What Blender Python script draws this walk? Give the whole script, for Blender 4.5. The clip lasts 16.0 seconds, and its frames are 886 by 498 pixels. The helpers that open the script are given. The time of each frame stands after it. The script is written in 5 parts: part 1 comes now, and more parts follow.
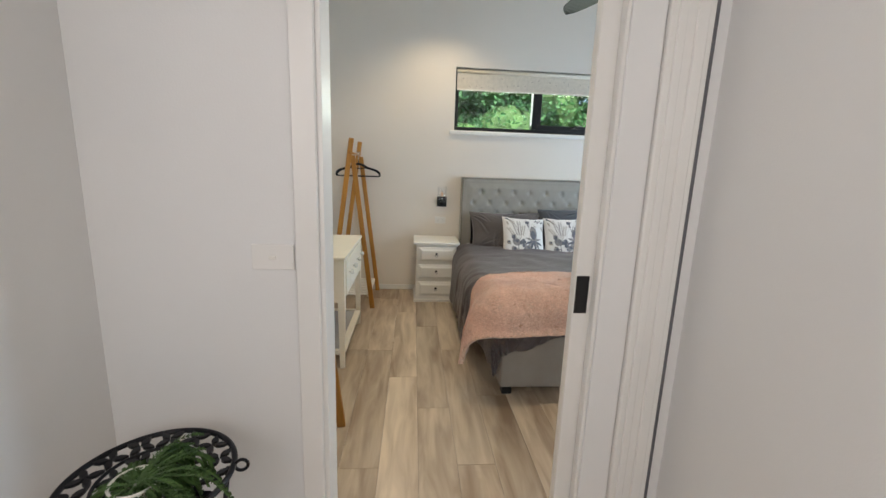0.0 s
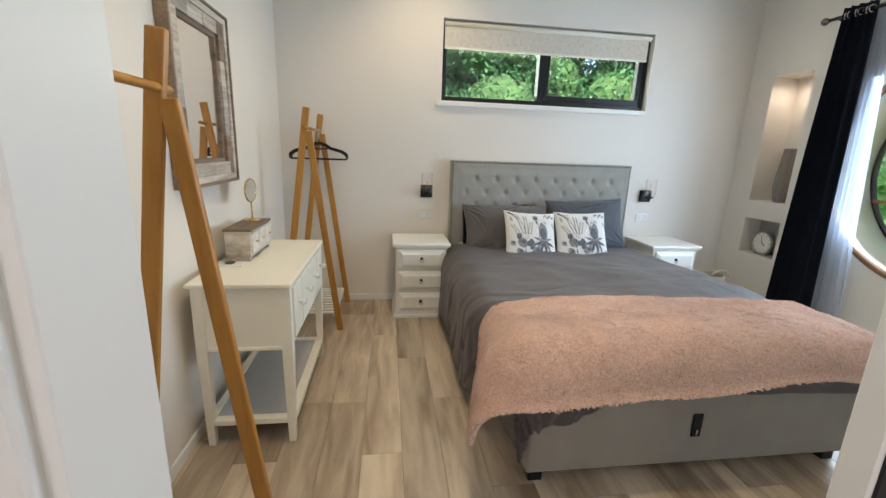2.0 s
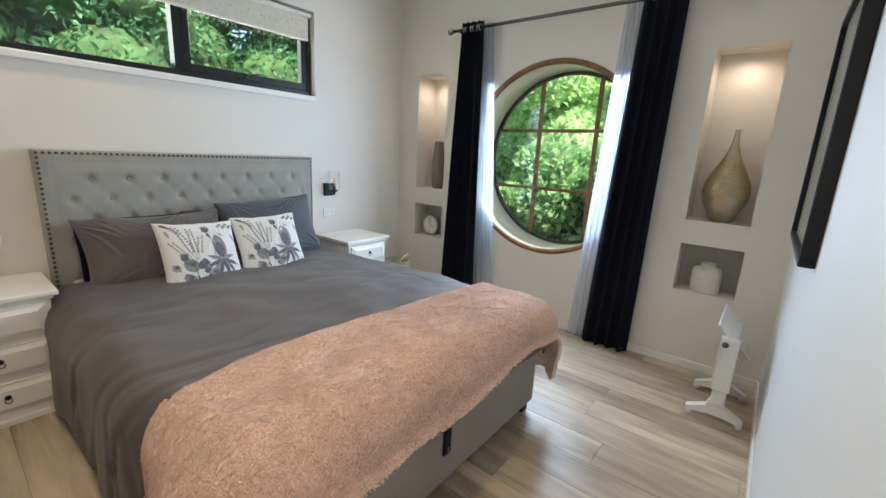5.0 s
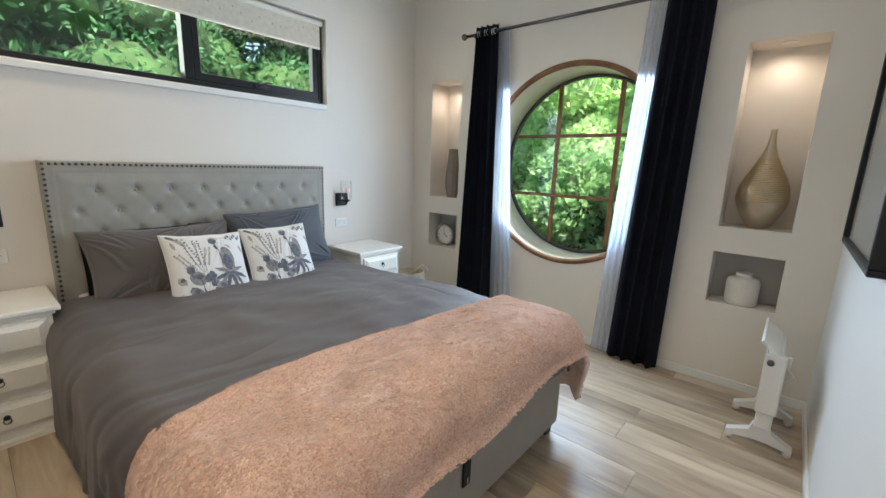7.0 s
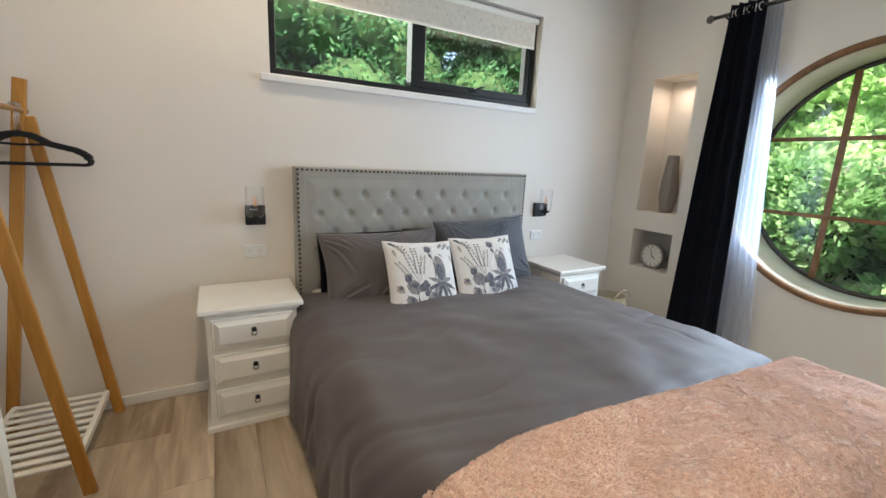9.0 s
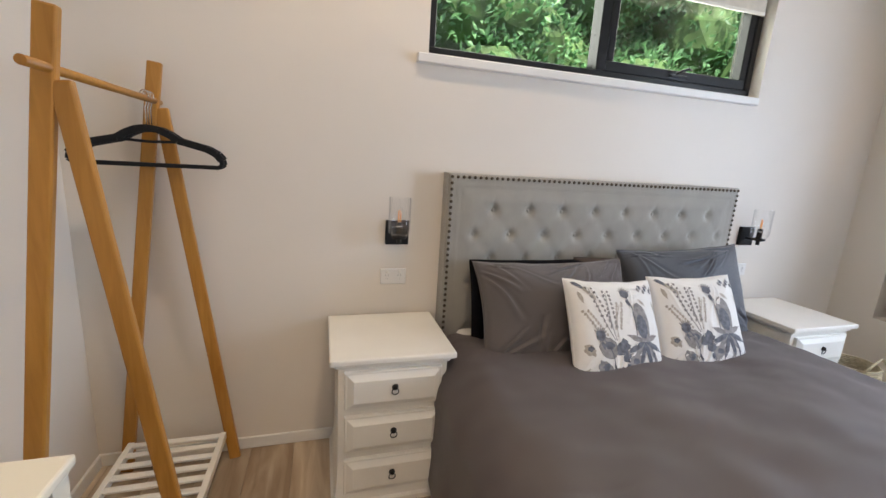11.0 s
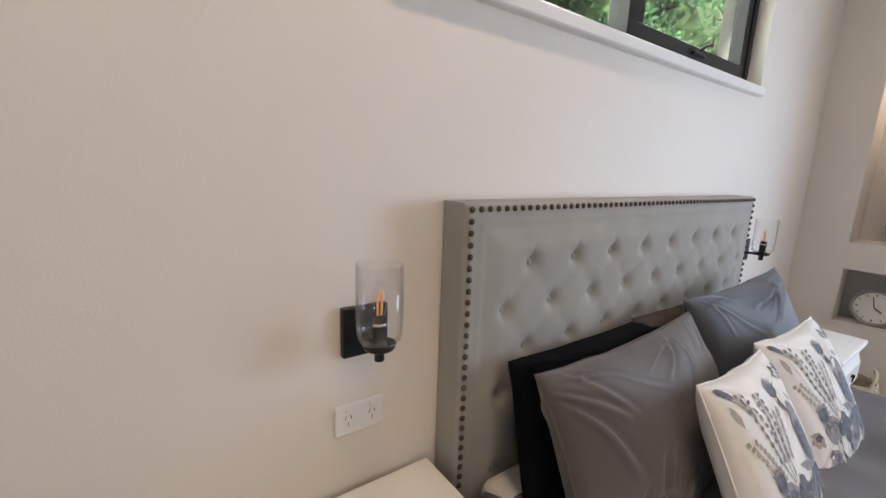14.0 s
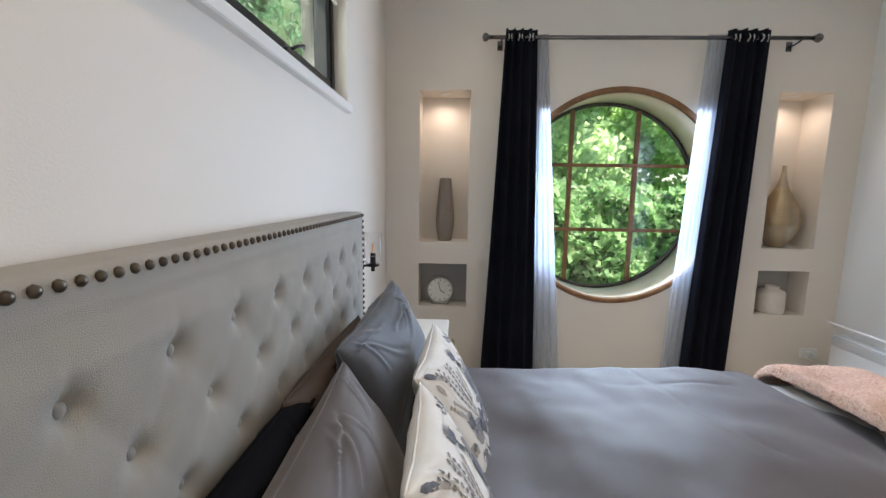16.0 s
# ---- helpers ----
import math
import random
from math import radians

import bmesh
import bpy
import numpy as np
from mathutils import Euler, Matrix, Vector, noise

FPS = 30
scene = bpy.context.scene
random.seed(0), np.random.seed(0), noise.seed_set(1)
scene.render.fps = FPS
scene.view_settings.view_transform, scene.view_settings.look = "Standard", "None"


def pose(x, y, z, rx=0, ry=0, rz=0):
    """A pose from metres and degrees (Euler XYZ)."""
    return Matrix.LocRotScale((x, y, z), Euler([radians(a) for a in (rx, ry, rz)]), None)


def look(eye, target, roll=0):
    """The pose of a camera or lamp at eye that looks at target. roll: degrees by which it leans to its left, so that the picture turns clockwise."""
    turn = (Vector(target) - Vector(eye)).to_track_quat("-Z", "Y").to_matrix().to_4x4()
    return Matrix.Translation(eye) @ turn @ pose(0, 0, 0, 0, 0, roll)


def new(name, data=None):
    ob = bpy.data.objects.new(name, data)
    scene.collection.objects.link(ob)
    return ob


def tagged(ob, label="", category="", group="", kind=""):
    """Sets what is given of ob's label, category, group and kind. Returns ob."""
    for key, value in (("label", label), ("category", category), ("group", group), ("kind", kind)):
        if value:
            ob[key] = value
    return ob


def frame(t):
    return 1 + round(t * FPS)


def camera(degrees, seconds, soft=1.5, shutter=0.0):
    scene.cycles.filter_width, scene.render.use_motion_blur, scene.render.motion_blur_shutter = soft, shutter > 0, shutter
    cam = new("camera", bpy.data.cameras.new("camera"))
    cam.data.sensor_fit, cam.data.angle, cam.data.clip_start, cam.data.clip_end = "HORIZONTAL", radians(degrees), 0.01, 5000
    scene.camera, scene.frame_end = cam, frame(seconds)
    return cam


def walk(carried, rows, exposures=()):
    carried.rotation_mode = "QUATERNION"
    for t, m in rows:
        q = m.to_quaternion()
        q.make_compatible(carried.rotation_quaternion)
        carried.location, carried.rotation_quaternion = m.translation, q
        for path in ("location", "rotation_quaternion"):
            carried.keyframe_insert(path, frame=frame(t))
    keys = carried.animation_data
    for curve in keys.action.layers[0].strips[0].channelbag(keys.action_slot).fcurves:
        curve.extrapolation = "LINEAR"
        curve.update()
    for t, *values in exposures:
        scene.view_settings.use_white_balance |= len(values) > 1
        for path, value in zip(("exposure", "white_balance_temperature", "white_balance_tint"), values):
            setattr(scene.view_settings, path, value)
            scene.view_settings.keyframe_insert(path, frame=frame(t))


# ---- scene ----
import functools

cam = camera(94.3, 16.0)
METRES, EYE, TILT, LEAN, TURN = 8.0, 1.5, 0.0, 0.0, -2.6
PATH = [
    (0, (-0.168, -0.439, 1.347), (-0.018, 1.517, 0.958), 2.0),
    (0.5, (-0.152, -0.187, 1.335), (0.001, 1.767, 0.938), 2.0),
    (1, (-0.107, 0.061, 1.341), (0.054, 2.006, 0.906), 2.0),
    (1.5, (-0.139, 0.278, 1.333), (0.077, 2.215, 0.885), 2.1),
    (2, (-0.189, 0.44, 1.33), (0.078, 2.367, 0.865), 2.1),
    (2.5, (-0.192, 0.594, 1.341), (0.197, 2.501, 0.882), 2.3),
    (3, (-0.122, 0.711, 1.351), (0.464, 2.563, 0.878), 2.6),
    (3.5, (-0.098, 0.853, 1.342), (0.737, 2.61, 0.877), 2.6),
    (4, (-0.041, 0.919, 1.32), (1.05, 2.536, 0.878), 2.4),
    (4.5, (-0.034, 0.965, 1.347), (1.313, 2.371, 0.89), 2.8),
    (5, (-0.025, 0.981, 1.339), (1.51, 2.181, 0.886), 2.9),
    (7.5, (0.086, 1.142, 1.309), (1.551, 2.447, 0.919), 1.7),
    (8, (0.098, 1.24, 1.342), (1.425, 2.68, 0.935), 2.6),
    (8.5, (0.093, 1.337, 1.327), (1.238, 2.924, 0.914), 2.7),
    (9, (-0.05, 1.533, 1.31), (0.908, 3.24, 0.902), 2.6),
    (9.5, (-0.119, 1.649, 1.302), (0.681, 3.437, 0.896), 2.9),
    (10, (-0.104, 1.83, 1.289), (0.531, 3.682, 0.88), 3.0),
    (12.5, (-0.302, 2.72, 1.338), (0.24, 4.598, 0.913), 3.7),
    (13, (-0.227, 2.859, 1.31), (0.453, 4.704, 0.941), 2.9),
    (13.5, (-0.221, 3.052, 1.329), (0.65, 4.814, 0.96), 2.2),
    (14, (-0.212, 3.228, 1.327), (0.936, 4.821, 0.944), 2.1),
    (14.5, (-0.106, 3.347, 1.327), (1.313, 4.705, 0.95), 1.9),
    (15, (0.05, 3.419, 1.324), (1.751, 4.414, 0.982), 1.8),
    (15.5, (0.122, 3.465, 1.347), (2.025, 3.997, 1.047), 1.4),
    (16, (0.150, 3.490, 1.347), (2.129, 3.560, 1.075), 0.9),
]
walk(cam, [(t, look(eye, target, roll)) for t, eye, target, roll in PATH], [(0, 1.24, 6500, 8), (1.5, 1.34, 6500, 8), (3, 1.35, 6500, 8), (5, 1.25, 6500, 8), (8.5, 1.27, 6500, 8), (9.5, 1.33, 6850, 14), (12.5, 1.38, 6850, 17), (14.5, 1.27, 6700, 18), (15.5, 1.22, 6600, 14), (16, 1.22, 6600, 14)])

# ---- light ----
world = bpy.data.worlds.new("world")
scene.world = world
world.use_nodes = True
_wn = world.node_tree.nodes
_sky = _wn.new("ShaderNodeTexSky")
_sky.sky_type = "NISHITA"
_sky.sun_disc = False
_sky.sun_elevation = radians(54.5)
_sky.sun_rotation = radians(200.5)
_sky.air_density, _sky.dust_density = 1.0, 1.2
world.node_tree.links.new(_sky.outputs[0], _wn["Background"].inputs[0])
_wn["Background"].inputs[1].default_value = 0.15

sun_data = bpy.data.lights.new("sun", "SUN")
sun_data.energy, sun_data.angle, sun_data.color = 5.0, radians(0.6), (1.0, 0.95, 0.86)
sun = new("sun", sun_data)
sun.matrix_world = look((0.5, -5.0, 12), (3.5, 3.0, 0))

DOWN = 13.5
FAR_W, EAST, SOUTH, NORTH = -1.05, 3.045, 0.83, 4.0
HALL_N, HALL_W, HALL_E, HALL_S = 0.72, -1.04, 0.68, -2.6
CEIL = 3.05


def area(name, m, w, h, power, color):
    d = bpy.data.lights.new(name, "AREA")
    d.shape, d.size, d.size_y, d.energy, d.color = "RECTANGLE", w, h, power, color
    ob = new(name, d)
    ob.matrix_world = m
    return ob


area("round_window_daylight", look((3.055, 2.40, 1.36), (0, 2.40, 1.0)), 1.1, 1.1, 26, (0.60, 0.77, 1.0))
area("strip_window_daylight", look((1.15, 4.16, 2.0), (1.15, 0, 1.2)), 1.7, 0.35, 5.5, (0.9, 1.0, 0.92))
# Two unseen fills that brighten the hall; no window is built there.
area("hall_fill_south", look((0.1, -2.5, 1.5), (-0.3, 1, 0.8)), 1.1, 1.5, 3.2, (0.80, 0.91, 1.0))
area("hall_fill_west", look((-0.98, -1.2, 1.6), (0.68, -0.3, 1.2)), 0.9, 1.4, 10.5, (1.0, 0.885, 0.87))
# Extra warm spot added over the hall, also out of view.
_d = bpy.data.lights.new("hall_fill_spot", "SPOT")
_d.energy, _d.color, _d.spot_size, _d.spot_blend, _d.shadow_soft_size = 4, (1.0, 0.90, 0.82), radians(150), 0.6, 0.05
new("hall_fill_spot", _d).matrix_world = look((0.15, -0.55, 2.52), (0.25, -0.5, 0))
# Unseen ceiling spots; one wall glow suggests the first, the rest are added.
for _x, _y, _p in ((0.10, 3.35, 1.35), (2.25, 3.35, 0.25), (0.10, 1.55, 2.1), (2.25, 1.55, 0.22)):
    _d = bpy.data.lights.new("unseen_downlight_lamp", "SPOT")
    _d.energy, _d.color, _d.spot_size, _d.spot_blend, _d.shadow_soft_size = DOWN * _p, (1.0, 0.79, 0.53), radians(125), 0.8, 0.04
    new("unseen_downlight_lamp", _d).matrix_world = look((_x, _y, CEIL - 0.03), (_x, _y, 0))
for _y in (3.60, 1.22):
    _d = bpy.data.lights.new("niche_lamp", "SPOT")
    _d.energy, _d.color, _d.spot_size, _d.spot_blend, _d.shadow_soft_size = 1.5, (1.0, 0.82, 0.68), radians(168), 1.0, 0.02
    new("niche_lamp", _d).matrix_world = look((3.15, _y, 2.012), (3.17, _y, 0))


# ---- materials ----
def mat(name, base, rough=0.5, metal=0.0, var=0.08, scale=4.0, bump=0.0, bscale=60.0, sheen=0.0, grain=0.0, coat=0.0):
    m = bpy.data.materials.new(name)
    m.use_nodes = True
    n, l = m.node_tree.nodes, m.node_tree.links
    b = n["Principled BSDF"]
    b.inputs["Roughness"].default_value = rough
    b.inputs["Metallic"].default_value = metal
    b.inputs["Sheen Weight"].default_value = sheen
    b.inputs["Coat Weight"].default_value = coat
    co = n.new("ShaderNodeTexCoord")
    big = n.new("ShaderNodeTexNoise")
    big.inputs["Scale"].default_value = scale
    big.inputs["Detail"].default_value = 5
    l.new(co.outputs["Object"], big.inputs["Vector"])
    ramp = n.new("ShaderNodeMapRange")
    ramp.inputs["From Min"].default_value, ramp.inputs["From Max"].default_value = 0.3, 0.7
    ramp.inputs["To Min"].default_value, ramp.inputs["To Max"].default_value = 1 - var, 1 + var * 0.5
    l.new(big.outputs["Fac"], ramp.inputs["Value"])
    mul = n.new("ShaderNodeVectorMath")
    mul.operation = "SCALE"
    mul.inputs[0].default_value = base[:3]
    l.new(ramp.outputs[0], mul.inputs["Scale"])
    l.new(mul.outputs[0], b.inputs["Base Color"])
    fine = n.new("ShaderNodeTexNoise")
    fine.inputs["Scale"].default_value = bscale
    fine.inputs["Detail"].default_value = 4
    l.new(co.outputs["Object"], fine.inputs["Vector"])
    rr = n.new("ShaderNodeMapRange")
    rr.inputs["To Min"].default_value, rr.inputs["To Max"].default_value = max(rough - 0.08, 0.02), min(rough + 0.08, 1)
    l.new(fine.outputs["Fac"], rr.inputs["Value"])
    l.new(rr.outputs[0], b.inputs["Roughness"])
    if bump:
        bp = n.new("ShaderNodeBump")
        bp.inputs["Strength"].default_value, bp.inputs["Distance"].default_value = bump, 0.003
        l.new(fine.outputs["Fac"], bp.inputs["Height"])
        l.new(bp.outputs[0], b.inputs["Normal"])
    return m


def wood(name, a, b_, rough=0.45, stretch=(1, 1, 14), scale=9.0, bump=0.15, vary=0.0):
    """Grained wood: the grain runs along the axis whose stretch is small."""
    m = bpy.data.materials.new(name)
    m.use_nodes = True
    n, l = m.node_tree.nodes, m.node_tree.links
    b = n["Principled BSDF"]
    b.inputs["Roughness"].default_value = rough
    co = n.new("ShaderNodeTexCoord")
    mp = n.new("ShaderNodeMapping")
    mp.inputs["Scale"].default_value = stretch
    info = n.new("ShaderNodeObjectInfo")
    off = n.new("ShaderNodeVectorMath")
    off.operation = "MULTIPLY_ADD"
    comb = n.new("ShaderNodeCombineXYZ")
    for i in range(3):
        l.new(info.outputs["Random"], comb.inputs[i])
    l.new(comb.outputs[0], off.inputs[0])
    off.inputs[1].default_value = (37, 53, 29)
    l.new(co.outputs["Object"], off.inputs[2])
    l.new(off.outputs[0], mp.inputs["Vector"])
    g = n.new("ShaderNodeTexNoise")
    g.inputs["Scale"].default_value, g.inputs["Detail"].default_value, g.inputs["Distortion"].default_value = scale, 8, 0.6
    l.new(mp.outputs[0], g.inputs["Vector"])
    g2 = n.new("ShaderNodeTexNoise")
    g2.inputs["Scale"].default_value, g2.inputs["Detail"].default_value = scale * 0.22, 3
    l.new(mp.outputs[0], g2.inputs["Vector"])
    add = n.new("ShaderNodeMath")
    add.operation = "MULTIPLY_ADD"
    add.inputs[1].default_value = 0.55
    l.new(g2.outputs["Fac"], add.inputs[0])
    half = n.new("ShaderNodeMath")
    half.operation = "MULTIPLY"
    half.inputs[1].default_value = 0.45
    l.new(g.outputs["Fac"], half.inputs[0])
    l.new(half.outputs[0], add.inputs[2])
    cr = n.new("ShaderNodeValToRGB")
    cr.color_ramp.elements[0].position, cr.color_ramp.elements[1].position = 0.36, 0.64
    cr.color_ramp.elements[0].color, cr.color_ramp.elements[1].color = (*a, 1), (*b_, 1)
    l.new(add.outputs[0], cr.inputs[0])
    out = cr.outputs[0]
    if vary:
        mr = n.new("ShaderNodeMapRange")
        mr.inputs["To Min"].default_value, mr.inputs["To Max"].default_value = 1 - vary, 1 + vary
        l.new(info.outputs["Random"], mr.inputs["Value"])
        sc = n.new("ShaderNodeVectorMath")
        sc.operation = "SCALE"
        l.new(out, sc.inputs[0])
        l.new(mr.outputs[0], sc.inputs["Scale"])
        out = sc.outputs[0]
    l.new(out, b.inputs["Base Color"])
    bp = n.new("ShaderNodeBump")
    bp.inputs["Strength"].default_value, bp.inputs["Distance"].default_value = bump, 0.002
    l.new(g.outputs["Fac"], bp.inputs["Height"])
    l.new(bp.outputs[0], b.inputs["Normal"])
    return m


def glass_mat(name, rough=0.0, tint=(1, 1, 1)):
    """Thin clear glass: lets light straight through, with a gloss on top."""
    m = bpy.data.materials.new(name)
    m.use_nodes = True
    n, l = m.node_tree.nodes, m.node_tree.links
    n.remove(n["Principled BSDF"])
    tr, gl, lw, mx = n.new("ShaderNodeBsdfTransparent"), n.new("ShaderNodeBsdfGlossy"), n.new("ShaderNodeLayerWeight"), n.new("ShaderNodeMixShader")
    pw, ma = n.new("ShaderNodeMath"), n.new("ShaderNodeMath")
    pw.operation, ma.operation = "POWER", "MULTIPLY_ADD"
    pw.inputs[1].default_value, ma.inputs[1].default_value, ma.inputs[2].default_value = 4.0, 0.7, 0.035
    tr.inputs[0].default_value = (*tint, 1)
    gl.inputs["Roughness"].default_value = rough
    lw.inputs[0].default_value = 0.5
    l.new(lw.outputs["Facing"], pw.inputs[0])
    l.new(pw.outputs[0], ma.inputs[0])
    l.new(ma.outputs[0], mx.inputs[0])
    l.new(tr.outputs[0], mx.inputs[1])
    l.new(gl.outputs[0], mx.inputs[2])
    l.new(mx.outputs[0], n["Material Output"].inputs[0])
    return m


def emit_mat(name, color, strength):
    m = bpy.data.materials.new(name)
    m.use_nodes = True
    n, l = m.node_tree.nodes, m.node_tree.links
    b = n["Principled BSDF"]
    b.inputs["Base Color"].default_value = (*color, 1)
    b.inputs["Emission Color"].default_value = (*color, 1)
    b.inputs["Emission Strength"].default_value = strength
    return m


M_WALL = mat("wall_paint", (0.76, 0.705, 0.63), 0.6, var=0.03, scale=1.3, bump=0.12, bscale=220)
M_HALL = mat("hall_paint", (0.76, 0.76, 0.75), 0.6, var=0.03, scale=1.3, bump=0.12, bscale=220)
M_CEIL = mat("ceiling_paint", (0.72, 0.72, 0.70), 0.8, var=0.03, scale=1.5, bump=0.08, bscale=200)
M_TRIM = mat("gloss_white_trim", (0.78, 0.77, 0.74), 0.35, var=0.03, scale=3, bump=0.05, bscale=120)
M_FLOOR = wood("oak_plank", (0.27, 0.19, 0.125), (0.62, 0.515, 0.385), 0.34, (6.0, 0.8, 6), 3.0, 0.08, vary=0.15)
M_GAP = mat("plank_joint", (0.07, 0.055, 0.04), 0.8)
M_BAMBOO = wood("bamboo", (0.36, 0.155, 0.022), (0.50, 0.235, 0.045), 0.38, (10, 10, 1.2), 6, 0.08, vary=0.08)
M_WINWOOD = wood("varnished_cedar", (0.15, 0.065, 0.022), (0.27, 0.13, 0.055), 0.35, (6, 6, 6), 5, 0.1)
M_WHITE = mat("white_furniture_paint", (0.80, 0.78, 0.72), 0.38, var=0.04, scale=5, bump=0.04, bscale=90)
M_CREAM = mat("cream_furniture_paint", (0.78, 0.74, 0.63), 0.4, var=0.04, scale=5, bump=0.04, bscale=90)
M_ALU = mat("black_aluminium", (0.012, 0.012, 0.012), 0.35, metal=0.3, var=0.1)
M_BLACK = mat("matt_black_metal", (0.012, 0.012, 0.013), 0.45, metal=0.4)
M_FELT = mat("black_velvet", (0.004, 0.004, 0.005), 0.9, sheen=0.05, bump=0.2, bscale=500)
M_CHROME = mat("brushed_steel", (0.6, 0.6, 0.6), 0.25, metal=1.0)
M_BRASS = mat("brass", (0.75, 0.55, 0.22), 0.25, metal=1.0)
M_GLASS = glass_mat("clear_glass", 0.0)
M_MIRROR = mat("mirror_silver", (0.9, 0.9, 0.9), 0.02, metal=1.0, var=0.0)
_b = M_MIRROR.node_tree.nodes["Principled BSDF"]
for _l in list(_b.inputs["Roughness"].links):
    M_MIRROR.node_tree.links.remove(_l)
_b.inputs["Roughness"].default_value = 0.015
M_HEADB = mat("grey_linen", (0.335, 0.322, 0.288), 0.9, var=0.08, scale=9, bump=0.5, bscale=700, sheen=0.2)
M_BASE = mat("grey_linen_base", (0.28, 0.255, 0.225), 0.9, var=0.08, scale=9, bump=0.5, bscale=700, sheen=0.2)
M_DUVET = mat("charcoal_cotton", (0.078, 0.063, 0.064), 0.60, var=0.16, scale=3, bump=0.35, bscale=500, sheen=0.12)
M_PILLOW = mat("charcoal_pillowcase", (0.098, 0.085, 0.083), 0.68, var=0.12, scale=4, bump=0.3, bscale=500, sheen=0.25)
M_DARKP = mat("black_pillow", (0.005, 0.005, 0.007), 0.95, var=0.1)
M_DARKP.node_tree.nodes["Principled BSDF"].inputs["Specular IOR Level"].default_value = 0.1
M_FUR = mat("pink_faux_fur", (0.74, 0.54, 0.43), 0.95, var=0.20, scale=12, bump=1.0, bscale=190, sheen=0.6)


def fur_tufts(m, tint):
    """Tan, combed tufts mixed into the pile's colour."""
    n, l = m.node_tree.nodes, m.node_tree.links
    b = n["Principled BSDF"]
    co, mp, t = n.new("ShaderNodeTexCoord"), n.new("ShaderNodeMapping"), n.new("ShaderNodeTexNoise")
    mp.inputs["Scale"].default_value = (1.0, 2.4, 1.0)
    mp.inputs["Rotation"].default_value = (0, 0, 0.5)
    t.inputs["Scale"].default_value, t.inputs["Detail"].default_value, t.inputs["Distortion"].default_value = 34, 6, 1.2
    r, mx = n.new("ShaderNodeMapRange"), n.new("ShaderNodeMix")
    r.inputs["From Min"].default_value, r.inputs["From Max"].default_value = 0.50, 0.68
    mx.data_type = "RGBA"
    l.new(co.outputs["Object"], mp.inputs[0])
    l.new(mp.outputs[0], t.inputs["Vector"])
    l.new(t.outputs["Fac"], r.inputs["Value"])
    l.new(r.outputs[0], mx.inputs[0])
    l.new(b.inputs["Base Color"].links[0].from_socket, mx.inputs[6])
    mx.inputs[7].default_value = (*tint, 1)
    l.new(mx.outputs[2], b.inputs["Base Color"])


fur_tufts(M_FUR, (0.52, 0.31, 0.205))
M_CURT = mat("navy_curtain", (0.009, 0.010, 0.016), 0.95, var=0.2, scale=6, bump=0.3, bscale=300)
M_CURT.node_tree.nodes["Principled BSDF"].inputs["Specular IOR Level"].default_value = 0.12
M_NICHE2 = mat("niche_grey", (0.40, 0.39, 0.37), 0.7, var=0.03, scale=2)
M_LEAF = mat("hedge_leaf", (0.10, 0.22, 0.05), 0.55, var=0.5, scale=3)

M_PILE = mat("fur_tuft", (0.74, 0.55, 0.45), 0.9, var=0.2, scale=12, sheen=0.4)
_n, _l = M_PILE.node_tree.nodes, M_PILE.node_tree.links
_geo, _cr = _n.new("ShaderNodeNewGeometry"), _n.new("ShaderNodeValToRGB")
_cr.color_ramp.elements[0].color, _cr.color_ramp.elements[1].color = (0.66, 0.43, 0.33, 1), (0.92, 0.70, 0.58, 1)
_l.new(_geo.outputs["Random Per Island"], _cr.inputs[0])
_l.new(_cr.outputs[0], _n["Principled BSDF"].inputs["Base Color"])
_tl, _mx = _n.new("ShaderNodeBsdfTranslucent"), _n.new("ShaderNodeMixShader")
_mx.inputs[0].default_value = 0.4
_l.new(_cr.outputs[0], _tl.inputs[0])
_l.new(_n["Principled BSDF"].outputs[0], _mx.inputs[1])
_l.new(_tl.outputs[0], _mx.inputs[2])
_l.new(_mx.outputs[0], _n["Material Output"].inputs[0])

# ---- mesh helpers ----


def box(bm, x0, x1, y0, y1, z0, z1, bev=0.0, seg=1):
    vs = [bm.verts.new((x, y, z)) for x in (x0, x1) for y in (y0, y1) for z in (z0, z1)]
    fs = [(0, 1, 3, 2), (4, 6, 7, 5), (0, 4, 5, 1), (2, 3, 7, 6), (0, 2, 6, 4), (1, 5, 7, 3)]
    faces = [bm.faces.new([vs[i] for i in f]) for f in fs]
    if bev:
        es = list({e for f in faces for e in f.edges})
        bmesh.ops.bevel(bm, geom=es, offset=bev, segments=seg, affect="EDGES", profile=0.5)
    return bm


def bx(*a, **k):
    return box(bmesh.new(), *a, **k)


def beam(bm, p0, p1, w, d, side=(0, 1, 0), bev=0.0):
    """A squared bar from p0 to p1; d across along side, w across the other way."""
    p0, p1, s = Vector(p0), Vector(p1), Vector(side)
    a = (p1 - p0).normalized()
    s = (s - a * s.dot(a)).normalized()
    q = a.cross(s)
    vs = [bm.verts.new(p + q * (w / 2) * i + s * (d / 2) * j) for p in (p0, p1) for i, j in ((-1, -1), (1, -1), (1, 1), (-1, 1))]
    faces = [bm.faces.new([vs[i] for i in f]) for f in ((0, 3, 2, 1), (4, 5, 6, 7), (0, 1, 5, 4), (1, 2, 6, 5), (2, 3, 7, 6), (3, 0, 4, 7))]
    if bev:
        bmesh.ops.bevel(bm, geom=list({e for f in faces for e in f.edges}), offset=bev, segments=2, affect="EDGES", profile=0.5)
    return bm


